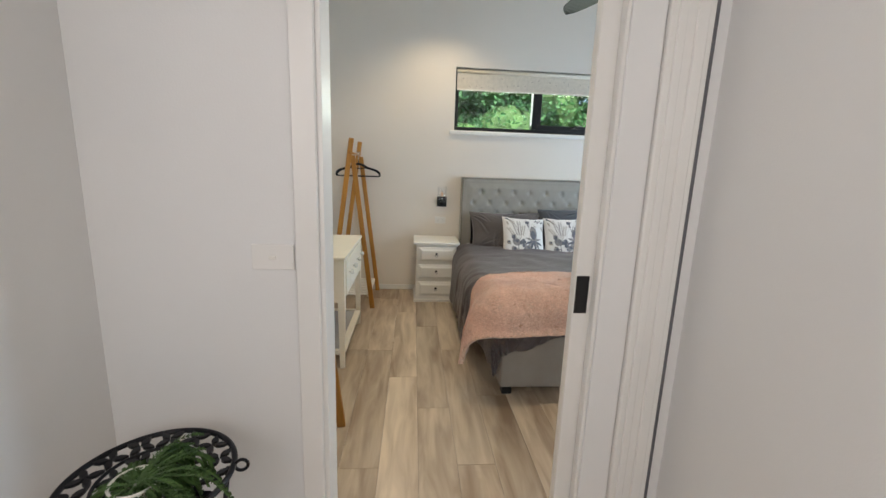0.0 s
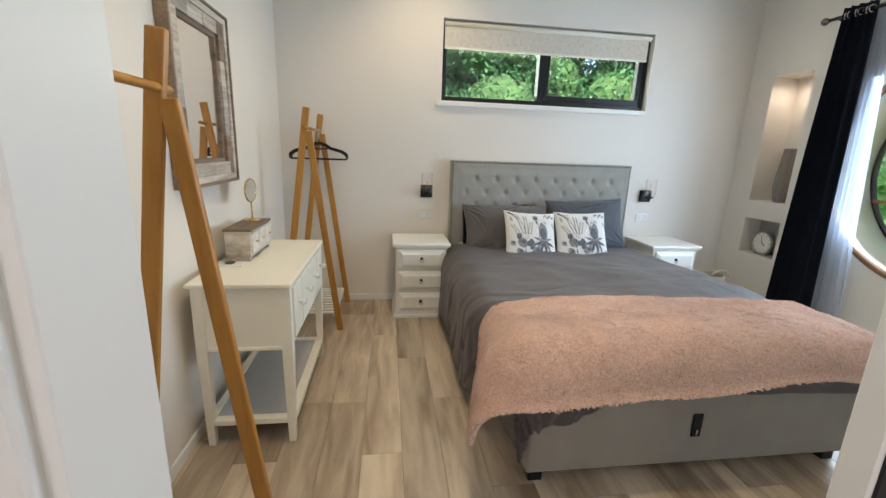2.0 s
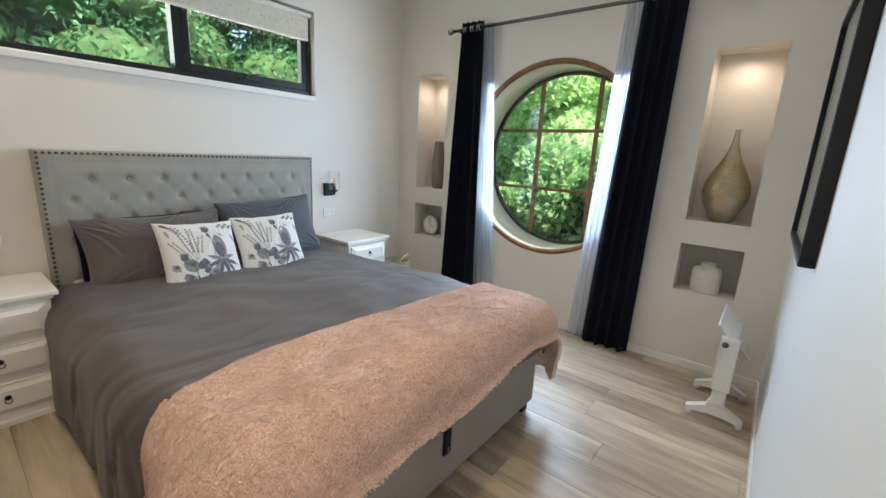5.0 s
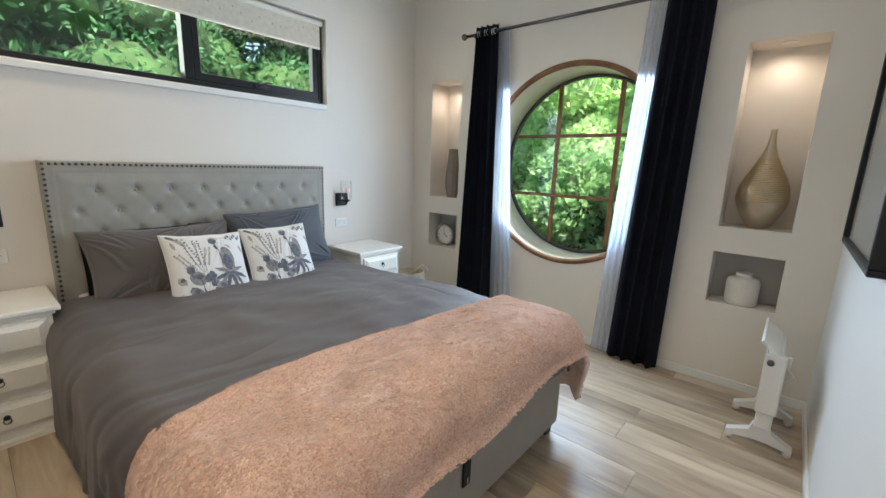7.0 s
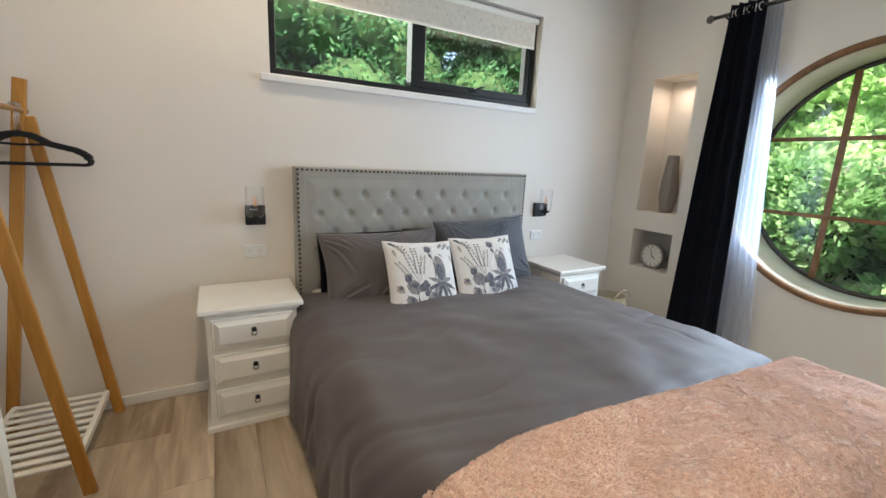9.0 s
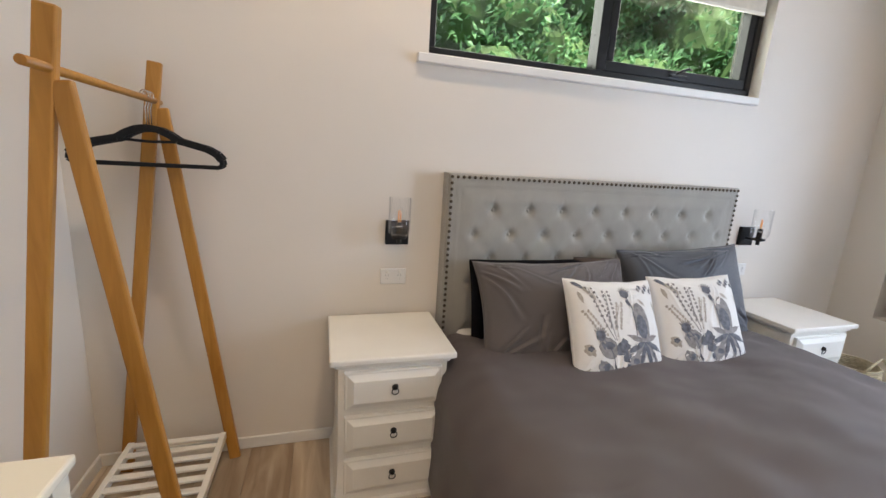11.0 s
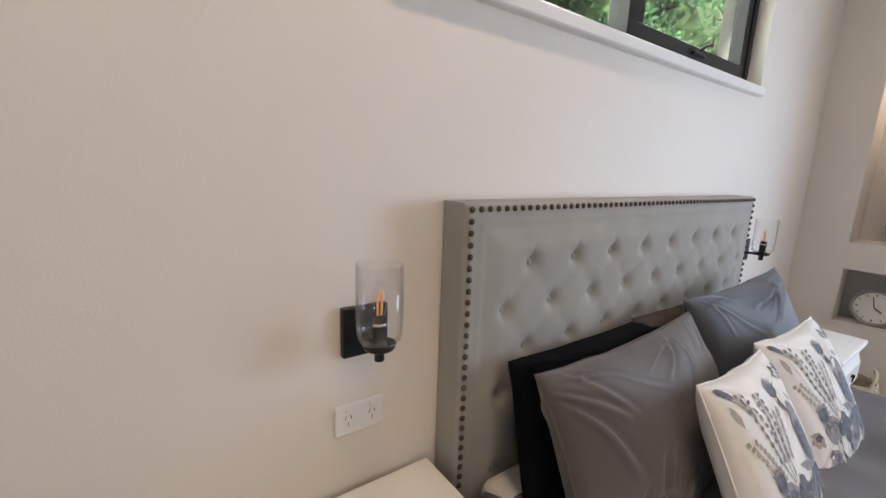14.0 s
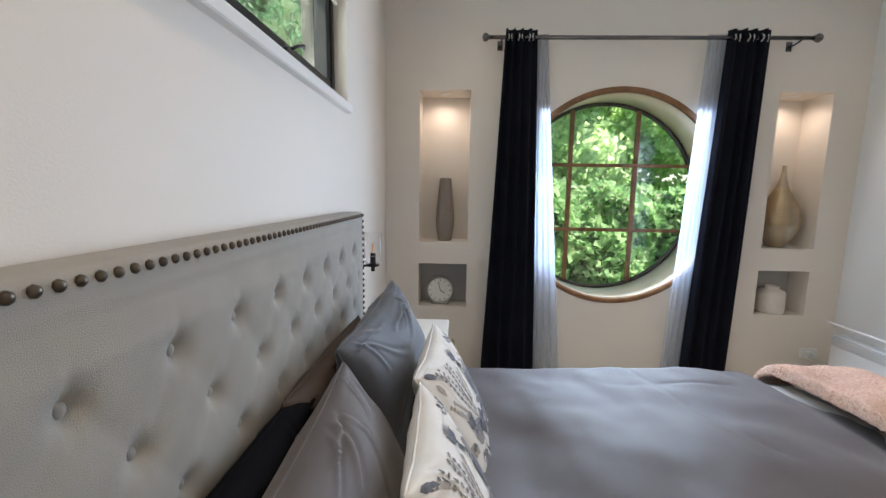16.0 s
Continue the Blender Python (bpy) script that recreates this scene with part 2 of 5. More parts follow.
def tube(bm, pts, r, seg=10, closed=False):
    """A round rod along points; r one radius or one for each point."""
    pts = [Vector(p) for p in pts]
    n = len(pts)
    rs = r if isinstance(r, (list, tuple)) else [r] * n
    rings = []
    up = Vector((0.13, 0.21, 0.97)).normalized()
    for i, p in enumerate(pts):
        a = (pts[(i + 1) % n] - pts[i - 1]) if closed else (pts[min(i + 1, n - 1)] - pts[max(i - 1, 0)])
        a.normalize()
        u = up - a * up.dot(a)
        if u.length < 0.1:
            u = Vector((1, 0, 0)) - a * a.x
        u.normalize()
        up = u
        w = a.cross(u)
        rings.append([bm.verts.new(p + (u * math.cos(2 * math.pi * k / seg) + w * math.sin(2 * math.pi * k / seg)) * rs[i]) for k in range(seg)])
    for i in range(n if closed else n - 1):
        A, B = rings[i], rings[(i + 1) % n]
        for k in range(seg):
            f = bm.faces.new((A[k], A[(k + 1) % seg], B[(k + 1) % seg], B[k]))
            f.smooth = True
    if not closed:
        bm.faces.new(rings[0][::-1])
        bm.faces.new(rings[-1])
    return bm


def lathe(bm, prof, seg=24, c=(0, 0, 0), axis="z"):
    rings = []
    for r, h in prof:
        ring = []
        for k in range(seg):
            a = 2 * math.pi * k / seg
            x, y = max(r, 1e-4) * math.cos(a), max(r, 1e-4) * math.sin(a)
            v = (x, y, h) if axis == "z" else ((h, x, y) if axis == "x" else (y, h, x))
            ring.append(bm.verts.new((v[0] + c[0], v[1] + c[1], v[2] + c[2])))
        rings.append(ring)
    for A, B in zip(rings, rings[1:]):
        for k in range(seg):
            f = bm.faces.new((A[k], A[(k + 1) % seg], B[(k + 1) % seg], B[k]))
            f.smooth = True
    bm.faces.new(rings[0][::-1])
    bm.faces.new(rings[-1])
    return bm


def sheet(bm, fn, nu, nv, smooth=True, close_u=False):
    g = [[bm.verts.new(fn(i / nu, j / nv)) for j in range(nv + 1)] for i in range(nu + (0 if close_u else 1))]
    m = len(g)
    for i in range(nu):
        for j in range(nv):
            f = bm.faces.new((g[i][j], g[(i + 1) % m][j], g[(i + 1) % m][j + 1], g[i][j + 1]))
            f.smooth = smooth
    return g


def mesh_ob(name, bm, material, smooth=None):
    bmesh.ops.recalc_face_normals(bm, faces=bm.faces)
    me = bpy.data.meshes.new(name)
    bm.to_mesh(me)
    bm.free()
    me.materials.append(material)
    if smooth is not None:
        me.polygons.foreach_set("use_smooth", [smooth] * len(me.polygons))
    return new(name, me)


def thing(name, loc, label, category, group="", rz=0.0, kind=""):
    ob = new(name)
    ob.empty_display_size = 0.1
    ob.matrix_basis = pose(*loc, 0, 0, rz)
    return tagged(ob, label, category, group, kind)


def part(name, bm, material, parent, label="", smooth=None, at=None):
    ob = mesh_ob(name, bm, material, smooth)
    ob.parent = parent
    if at:
        ob.location = at
    return tagged(ob, label)


def solid(name, bm, material, label, category, kind="", smooth=None, group=""):
    return tagged(mesh_ob(name, bm, material, smooth), label, category, group, kind)


def wall_with_holes(bm, u0, u1, z0, z1, holes, put):
    """A slab with square holes (u0, u1, z0, z1), cut into boxes. put(bm, ua, ub, za, zb) adds one box."""
    us = sorted({u0, u1, *[h[0] for h in holes], *[h[1] for h in holes]})
    for ua, ub in zip(us, us[1:]):
        cuts = sorted((h[2], h[3]) for h in holes if h[0] <= ua + 1e-6 and h[1] >= ub - 1e-6)
        z = z0
        for a, b in cuts:
            if a > z:
                put(bm, ua, ub, z, a)
            z = b
        if z < z1:
            put(bm, ua, ub, z, z1)
    bmesh.ops.remove_doubles(bm, verts=bm.verts, dist=0.0005)
    return bm

# ---- structure ----
wall_n = wall_with_holes(bmesh.new(), FAR_W - 0.12, EAST + 0.42, 0, 3.1, [(0.245, 2.065, 1.735, 2.355)],
                         lambda bm, a, b, c, d: box(bm, a, b, NORTH, NORTH + 0.2, c, d))
solid("wall_north", wall_n, M_WALL, "warm white painted plasterboard bedroom wall behind the bed", "wall", "structure")
solid("wall_west", bx(FAR_W - 0.12, FAR_W, SOUTH, NORTH, 0, 3.1), M_WALL, "warm white painted plasterboard wall behind the console table", "wall", "structure")

# east wall: 0.3 m deep, with a round opening and four niches
WC_Y, WC_Z, WR = 2.40, 1.325, 0.715
NICHES = [(3.42, 3.765, 0.998, 2.035), (3.42, 3.765, 0.528, 0.843), (1.045, 1.392, 0.998, 2.035), (1.045, 1.392, 0.528, 0.843)]
D_NICHE = (0.24, 0.17)
sq = (WC_Y - 0.9, WC_Y + 0.9, WC_Z - 0.9, WC_Z + 0.9)
we = wall_with_holes(bmesh.new(), SOUTH - 0.11, NORTH, 0, 3.1, NICHES + [sq], lambda bm, a, b, c, d: box(bm, EAST, EAST + 0.36, a, b, c, d))
NSEG = 96


def sq_edge(a):
    c, s = math.cos(a), math.sin(a)
    k = 0.9 / max(abs(c), abs(s))
    return c * k, s * k


rings = []
for x, on in ((EAST, True), (EAST, False), (EAST + 0.36, False), (EAST + 0.36, True)):
    ring = []
    for k in range(NSEG):
        a = 2 * math.pi * (k + 0.0) / NSEG
        dy, dz = sq_edge(a) if on else (WR * math.cos(a), WR * math.sin(a))
        ring.append(we.verts.new((x, WC_Y + dy, WC_Z + dz)))
    rings.append(ring)
for A, B in zip(rings, rings[1:]):
    for k in range(NSEG):
        we.faces.new((A[k], A[(k + 1) % NSEG], B[(k + 1) % NSEG], B[k]))
solid("wall_east", we, M_WALL, "warm white thick wall with a round window opening and lit niches", "wall", "structure")
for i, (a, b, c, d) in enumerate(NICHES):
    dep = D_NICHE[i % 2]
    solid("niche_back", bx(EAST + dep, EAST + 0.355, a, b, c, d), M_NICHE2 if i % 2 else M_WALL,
          "grey back of a small wall niche" if i % 2 else "warm white back of a tall lit wall niche", "niche", "structure")

# south wall with the doorway; the sliding leaf stands half out of the right side
DL, DR, DH = -0.43, 0.40, 2.06
ws = wall_with_holes(bmesh.new(), FAR_W - 0.12, EAST, 0, 3.1, [(DL, DR, 0, DH)], lambda bm, a, b, c, d: box(bm, a, b, HALL_N, SOUTH, c, d))
solid("wall_south", ws, M_HALL, "white painted wall with the bedroom doorway", "wall", "structure")
solid("hall_wall_west", bx(HALL_W - 0.1, HALL_W, HALL_S, HALL_N, 0, 3.1), M_HALL, "white painted hall wall beside the plant stand", "wall", "structure")
solid("hall_wall_east", bx(HALL_E, HALL_E + 0.1, HALL_S, HALL_N, 0, 3.1), M_HALL, "white painted hall wall beside the sliding door", "wall", "structure")
solid("hall_wall_south", bx(HALL_W - 0.1, HALL_E + 0.1, HALL_S - 0.1, HALL_S, 0, 3.1), M_HALL, "plain white wall closing the hall", "wall", "structure")
ceil = bx(FAR_W - 0.12, EAST + 0.36, SOUTH - 0.11, NORTH + 0.2, CEIL, CEIL + 0.1)
solid("ceiling", ceil, M_CEIL, "white painted flat bedroom ceiling", "ceiling", "structure")
solid("hall_ceiling", bx(HALL_W - 0.1, HALL_E + 0.1, HALL_S - 0.1, HALL_N - 0.001, 2.55, 2.65), M_CEIL, "white painted hall ceiling", "ceiling", "structure")
floor = solid("floor", box(bx(FAR_W - 0.12, EAST + 0.36, SOUTH - 0.11, NORTH + 0.2, -0.12, -0.004), HALL_W - 0.1, HALL_E + 0.1, HALL_S - 0.1, SOUTH - 0.1105, -0.12, -0.004), M_GAP, "dark joints under pale timber-look plank flooring", "floor", "structure")

# doorway lining, architraves and the half-shut sliding leaf
solid("trim", bx(DL, DL + 0.018, HALL_N - 0.004, SOUTH + 0.004, 0, DH, 0.002), M_TRIM, "white painted lining of the doorway", "door lining", "structure")
solid("trim", bx(DR - 0.012, DR + 0.0, HALL_N - 0.004, HALL_N + 0.028, 0, DH, 0.002), M_TRIM, "white painted lining beside the sliding door", "door lining", "structure")
solid("trim", bx(DL, DR, HALL_N - 0.004, SOUTH + 0.004, DH - 0.018, DH, 0.002), M_TRIM, "white painted head of the doorway", "door lining", "structure")


def architrave(x0, x1, y0, y1, z1):
    bm = box(bmesh.new(), x0, x1, y0, y1, 0, z1, 0.004)
    lo, hi = (x0, x1)
    w = hi - lo
    box(bm, lo + w * 0.16, lo + w * 0.36, y0 - 0.005, y0 + 0.001, 0, z1, 0.0022)
    box(bm, lo + w * 0.56, lo + w * 0.84, y0 - 0.007, y0 + 0.001, 0, z1, 0.003)
    return bm


solid("trim", bx(DL - 0.062, DL + 0.004, HALL_N - 0.018, HALL_N, 0, DH + 0.06, 0.004), M_TRIM, "white architrave beside the light switch", "architrave", "structure")
solid("trim", architrave(0.500, 0.625, HALL_N - 0.022, HALL_N, DH + 0.06), M_TRIM, "moulded white architrave beside the sliding door", "architrave", "structure")
solid("trim", bx(DR, 0.498, HALL_N - 0.008, HALL_N, 0, DH, 0.002), M_HALL, "flat white jamb panel beside the sliding door", "door lining", "structure")
solid("trim", bx(DL - 0.062, 0.625, HALL_N - 0.019, HALL_N - 0.0005, DH + 0.061, DH + 0.125, 0.004), M_TRIM, "white architrave over the doorway", "architrave", "structure")
# Solid strip whose dark colour holds the gap's shadow.
solid("trim", bx(0.629, 0.640, HALL_N - 0.012, HALL_N, 0, DH + 0.06), mat("gap_shade_grey", (0.14, 0.14, 0.15), 0.8), "dark strip painted as the shadow gap beside the architrave", "gap", "structure")
solid("trim", bx(DL - 0.07, DL + 0.002, SOUTH, SOUTH + 0.014, 0, DH + 0.06, 0.003), M_TRIM, "white architrave on the bedroom side", "architrave", "structure")

door = thing("sliding_door", (0.37, HALL_N + 0.03, 0), "white painted sliding door pushed back into its wall pocket", "door")
part("leaf", bx(-0.036, 0.028, 0.0, 0.038, 0.01, 2.03, 0.003), M_TRIM, door)
part("pull_plate", bx(-0.032, 0.008, -0.0035, 0.0005, 0.915, 1.035, 0.001), M_BLACK, door, "black flush pull plate")

# skirting
SK = 0.055
for nm, b in (("north_a", (FAR_W, EAST, NORTH - 0.012, NORTH)), ("w", (FAR_W, FAR_W + 0.012, SOUTH, NORTH - 0.013)), ("e", (EAST - 0.012, EAST, SOUTH, NORTH - 0.013)),
              ("s", (0.41, EAST - 0.013, SOUTH, SOUTH + 0.012)), ("h", (HALL_W + 0.001, DL - 0.063, HALL_N - 0.012, HALL_N)), ("hw", (HALL_W, HALL_W + 0.012, HALL_S, HALL_N - 0.013))):
    solid("baseboard", bx(*b, 0, SK, 0.003), M_TRIM, "low white painted skirting board along the wall", "skirting board", "structure")

# north strip window
win = thing("window_strip", (1.155, NORTH + 0.085, 1.74), "black aluminium strip window high in the white wall", "window", kind="structure")
W2, H2 = 0.905, 0.61


def frame_rect(x0, x1, z0, z1, w, y0, y1, bev=0.003, wb=None):
    bm = bmesh.new()
    wb = wb or w
    box(bm, x0, x1, y0, y1, z0, z0 + wb, bev)
    box(bm, x0, x1, y0, y1, z1 - w, z1, bev)
    box(bm, x0, x0 + w, y0, y1, z0 + wb, z1 - w, bev)
    box(bm, x1 - w, x1, y0, y1, z0 + wb, z1 - w, bev)
    return bm


part("outer_frame", frame_rect(-W2, W2, 0, H2, 0.035, -0.03, 0.05), M_ALU, win)
part("mullion", bx(-0.075, -0.02, -0.028, 0.048, 0.036, H2 - 0.036, 0.002), M_ALU, win)
part("sash", frame_rect(-0.019, W2 - 0.036, 0.036, H2 - 0.036, 0.042, -0.022, 0.03, wb=0.05), M_ALU, win, "black opening sash")
part("glass_pane", bx(-W2 + 0.035, -0.075, 0.008, 0.014, 0.035, H2 - 0.035), M_GLASS, win, "clear glass pane")
part("glass_pane", bx(0.02, W2 - 0.078, 0.008, 0.014, 0.084, H2 - 0.078), M_GLASS, win, "clear glass pane")
lt = bmesh.new()
box(lt, 0.36, 0.46, -0.040, -0.024, 0.050, 0.062, 0.002)
tube(lt, [(0.385, -0.045, 0.062), (0.40, -0.06, 0.075), (0.44, -0.062, 0.088), (0.475, -0.05, 0.09)], [0.006, 0.006, 0.007, 0.005], 8)
part("winder", lt, M_ALU, win, "black sash winder")
sill = bx(0.195, 2.04, NORTH - 0.030, NORTH + 0.055, 1.691, 1.728, 0.004)
solid("window_sill", sill, M_TRIM, "white painted timber sill under the strip window", "window sill", "structure")
blind = thing("roller_blind", (1.155, NORTH + 0.035, 2.15), "cream roller blind with faint sprig print, rolled mostly up", "roller blind")
part("fabric", bx(-0.893, 0.875, -0.001, 0.001, 0.0, 0.165), mat("blind_fabric", (0.66, 0.60, 0.50), 0.85, var=0.10, scale=30, bump=0.1, bscale=400), blind)
part("bottom_rail", bx(-0.893, 0.875, -0.006, 0.006, -0.012, 0.004, 0.003), M_CREAM, blind)
part("roller", tube(bmesh.new(), [(-0.895, 0, 0.175), (0.895, 0, 0.175)], 0.020, 16), M_CREAM, blind)
sp = bmesh.new()
rs = random.Random(5)
for i in range(26):
    cx, cz = -0.84 + i * 0.066 + rs.uniform(-0.015, 0.015), rs.uniform(0.02, 0.13)
    for a in (-0.5, 0.3, 1.1):
        L = rs.uniform(0.008, 0.016)
        vs = [(0, 0), (L * 0.5, 0.0022), (L, 0), (L * 0.5, -0.0022)]
        c, s_ = math.cos(a), math.sin(a)
        sp.faces.new([sp.verts.new((cx + p * c - q * s_, -0.0022, cz + p * s_ + q * c)) for p, q in vs])
tagged(part("sprig_print", sp, mat("sprig", (0.36, 0.30, 0.24), 0.9), blind, "faint brown sprig print"), kind="stuff")

# round window
rw = thing("window_round", (EAST, WC_Y, WC_Z), "round window with varnished timber ring and nine-light grid", "window", kind="structure")
M_REVEAL = mat("reveal_paint", (0.74, 0.66, 0.47), 0.45, var=0.03, scale=4)


def ring_band(prof, seg=96):
    """A ring round the x axis; prof: closed list of (radius, x)."""
    bm = bmesh.new()
    rr = [[bm.verts.new((x, r * math.cos(2 * math.pi * k / seg), r * math.sin(2 * math.pi * k / seg))) for k in range(seg)] for r, x in prof]
    for i in range(len(rr)):
        A, B = rr[i], rr[(i + 1) % len(rr)]
        for k in range(seg):
            f = bm.faces.new((A[k], A[(k + 1) % seg], B[(k + 1) % seg], B[k]))
            f.smooth = True
    return bm


part("timber_ring", ring_band([(0.702, -0.012), (0.735, -0.014), (0.740, -0.004), (0.740, 0.0), (0.7145, 0.012), (0.700, 0.010)]), M_WINWOOD, rw)
part("reveal", ring_band([(0.7140, 0.0125), (0.7140, 0.33), (0.706, 0.33), (0.706, 0.0125)]), M_REVEAL, rw, "cream painted reveal")
part("sash_ring", ring_band([(0.7138, 0.332), (0.7138, 0.358), (0.683, 0.358), (0.680, 0.340), (0.690, 0.332)]), mat("dark_seal", (0.05, 0.045, 0.03), 0.5), rw, "dark edge of the glazing")
part("glass_pane", lathe(bmesh.new(), [(0.70, 0.349), (0.70, 0.353)], 64, axis="x"), M_GLASS, rw, "clear glass pane")
for i in (-1, 1):
    q = 0.245
    hl = math.sqrt(0.69 ** 2 - q ** 2)
    part("upright_bar", bx(0.325, 0.347, i * q - 0.017, i * q + 0.017, -hl, hl, 0.003), M_WINWOOD, rw)
    part("cross_bar", bx(0.322, 0.345, -hl, hl, i * q - 0.013, i * q + 0.013, 0.003), M_WINWOOD, rw)

# niche lamps
for yy in (3.595, 1.22):
    dl = thing("niche_downlight", (3.16, yy, 2.035), "small round recessed downlight glowing in the niche top", "downlight", "niche downlights")
    part("bezel", lathe(bmesh.new(), [(0.036, -0.004), (0.040, 0.0), (0.027, 0.0), (0.026, -0.003)], 24), M_TRIM, dl)
    part("lens", lathe(bmesh.new(), [(0.0255, -0.0035), (0.0255, -0.001)], 20), emit_mat("lamp_glow", (1.0, 0.88, 0.76), 40), dl, "glowing lens")
M_DLGLOW = emit_mat("ceiling_lamp_glow", (1.0, 0.86, 0.70), 12)
# Fittings for the unseen ceiling spots and the added hall spot.
for _x, _y, _z in ((0.10, 3.35, CEIL), (2.25, 3.35, CEIL), (0.10, 1.55, CEIL), (2.25, 1.55, CEIL), (0.15, -0.55, 2.55)):
    dl = thing("unseen_downlight", (_x, _y, _z), "unseen small white recessed ceiling downlight, switched on", "downlight", "ceiling downlights")
    part("bezel", lathe(bmesh.new(), [(0.048, -0.006), (0.052, 0.0), (0.036, 0.0), (0.035, -0.004)], 24), M_TRIM, dl)
    part("lens", lathe(bmesh.new(), [(0.034, -0.005), (0.034, -0.001)], 20), M_DLGLOW, dl, "glowing lens")


# ---- bed ----
BX0, BX1, BY0, BY1 = 0.375, 1.885, 1.80, 3.90
bed = thing("bed", ((BX0 + BX1) / 2, BY0, 0), "queen bed with grey linen gas-lift base and tufted headboard", "bed")
ox, oy = (BX0 + BX1) / 2, BY0


def loc(bm, dx, dy, dz=0):
    bmesh.ops.translate(bm, verts=bm.verts, vec=(-dx, -dy, -dz))
    return bm


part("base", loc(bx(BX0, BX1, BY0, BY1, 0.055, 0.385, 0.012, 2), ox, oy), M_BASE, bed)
for px in (BX0 + 0.05, BX1 - 0.05):
    for py in (BY0 + 0.05, BY1 - 0.1):
        part("foot", loc(bx(px - 0.03, px + 0.03, py - 0.03, py + 0.03, 0, 0.056, 0.004), ox, oy), M_BLACK, bed, "black plastic foot")
tb = bmesh.new()
box(tb, 1.082, 1.128, BY0 - 0.010, BY0 - 0.001, 0.190, 0.300, 0.004)
part("lift_strap", loc(tb, ox, oy), M_FELT, bed, "black lifting strap")
part("strap_stitching", loc(bx(1.100, 1.109, BY0 - 0.0125, BY0 - 0.0095, 0.202, 0.226), ox, oy), M_CHROME, bed, "pale mark on the strap")
part("mattress", loc(bx(BX0 + 0.03, BX1 - 0.03, BY0 + 0.02, BY1, 0.387, 0.565, 0.03, 3), ox, oy), mat("mattress_white", (0.6, 0.59, 0.57), 0.9), bed)

# headboard: buttoned front with pleats
HX0, HX1, HZ = 0.34, 1.96, 1.257
TB0, TBS, TZ0, TZS = 0.553, 0.1735, 1.105, 0.110


def n3(x, y, z=0.0, f=1.0):
    return noise.noise(Vector((x * f, y * f, z * f)))


def tuft(x, z):
    ex, ez = min(x - HX0, HX1 - x), HZ - z
    e = min(ex, ez)
    h = 0.0
    if e > 0.05:
        p, q = (x - TB0) / TBS, (TZ0 - z) / TZS
        a, b = p + q / 2, p - q / 2
        m = min(1, (e - 0.05) / 0.06)
        da, db = abs(a - round(a)), abs(b - round(b))
        inq = max(0.0, min(1.0, (q + 0.35) / 0.35)) * max(0, min(1, (ex - 0.09) / 0.06))
        puff = min(da, 0.28) / 0.28 * min(db, 0.28) / 0.28
        h += 0.010 * m * (1 - inq) + inq * (0.006 + 0.0035 * puff ** 0.7 + 0.003 * n3(x, z, 2.0, 6)) * m
        # dimple at the nearest button
        for j in (math.floor(q), math.ceil(q)):
            if j < 0 or j > 7:
                continue
            off = 0.5 * (j % 2)
            i = round(p - off)
            bxp = TB0 + TBS * (i + off)
            if not (HX0 + 0.09 < bxp < HX1 - 0.09):
                continue
            d2 = (x - bxp) ** 2 + (z - (TZ0 - TZS * j)) ** 2
            h -= 0.016 * math.exp(-d2 / 0.0005) + 0.0028 * math.exp(-((x - bxp) / 0.006) ** 2 - ((z - (TZ0 - TZS * j)) / 0.035) ** 2)
            # crease under each button of the top row goes up a little
            if j == 0 and z > TZ0:
                h -= 0.004 * math.exp(-((x - bxp) / 0.008) ** 2) * max(0, 1 - (z - TZ0) / 0.07)
    else:
        h += 0.002 * math.sin(min(1, max(0, (e - 0.034) / 0.016)) * math.pi / 2) if e > 0.034 else 0.0
    if e < 0.012:
        h -= 0.012 * (1 - e / 0.012) ** 2
    return h


hb = bmesh.new()
YF = NORTH - 0.090
NX, NZ = 230, 150


def hb_fn(u, v):
    x, z = HX0 + (HX1 - HX0) * u, 0.05 + (HZ - 0.05) * v
    return (x - ox, YF - tuft(x, z) - oy, z)


g = sheet(hb, hb_fn, NX, NZ)
edge = [r[0] for r in g] + g[-1][1:] + [r[-1] for r in g[::-1]][1:] + g[0][::-1][1:-1]
back = [hb.verts.new((v.co.x, NORTH - 0.004 - oy, v.co.z)) for v in edge]
for i in range(len(edge)):
    j = (i + 1) % len(edge)
    hb.faces.new((edge[i], edge[j], back[j], back[i]))
hb.faces.new(back)
part("headboard", hb, M_HEADB, bed, "grey linen headboard with buttoned front")
bt = lathe(bmesh.new(), [(0.0105, 0.002), (0.0100, -0.003), (0.006, -0.006), (0.0, -0.007)], 12, axis="y")
BUTTON = bpy.data.meshes.new("button")
bmesh.ops.recalc_face_normals(bt, faces=bt.faces)
bt.to_mesh(BUTTON)
BUTTON.materials.append(M_HEADB)
for j in range(8):
    for i in range(12):
        bxp = TB0 + TBS * (i - 1 + 0.5 * (j % 2))
        if HX0 + 0.09 < bxp < HX1 - 0.09:
            zz = TZ0 - TZS * j
            o_ = new("button", BUTTON)
            o_.parent = bed
            o_.location = (bxp - ox, YF + 0.013 - oy, zz)
M_NAIL = mat("bronze_nail", (0.10, 0.08, 0.06), 0.35, metal=0.8)


def shared_part(name, me, parent, where):
    o_ = new(name, me)
    o_.parent = parent
    o_.location = where
    return o_


nl = lathe(bmesh.new(), [(0.0078, 0.001), (0.0070, -0.003), (0.0040, -0.0055), (0.0, -0.006)], 8, axis="y")
NAIL = bpy.data.meshes.new("nail")
bmesh.ops.recalc_face_normals(nl, faces=nl.faces)
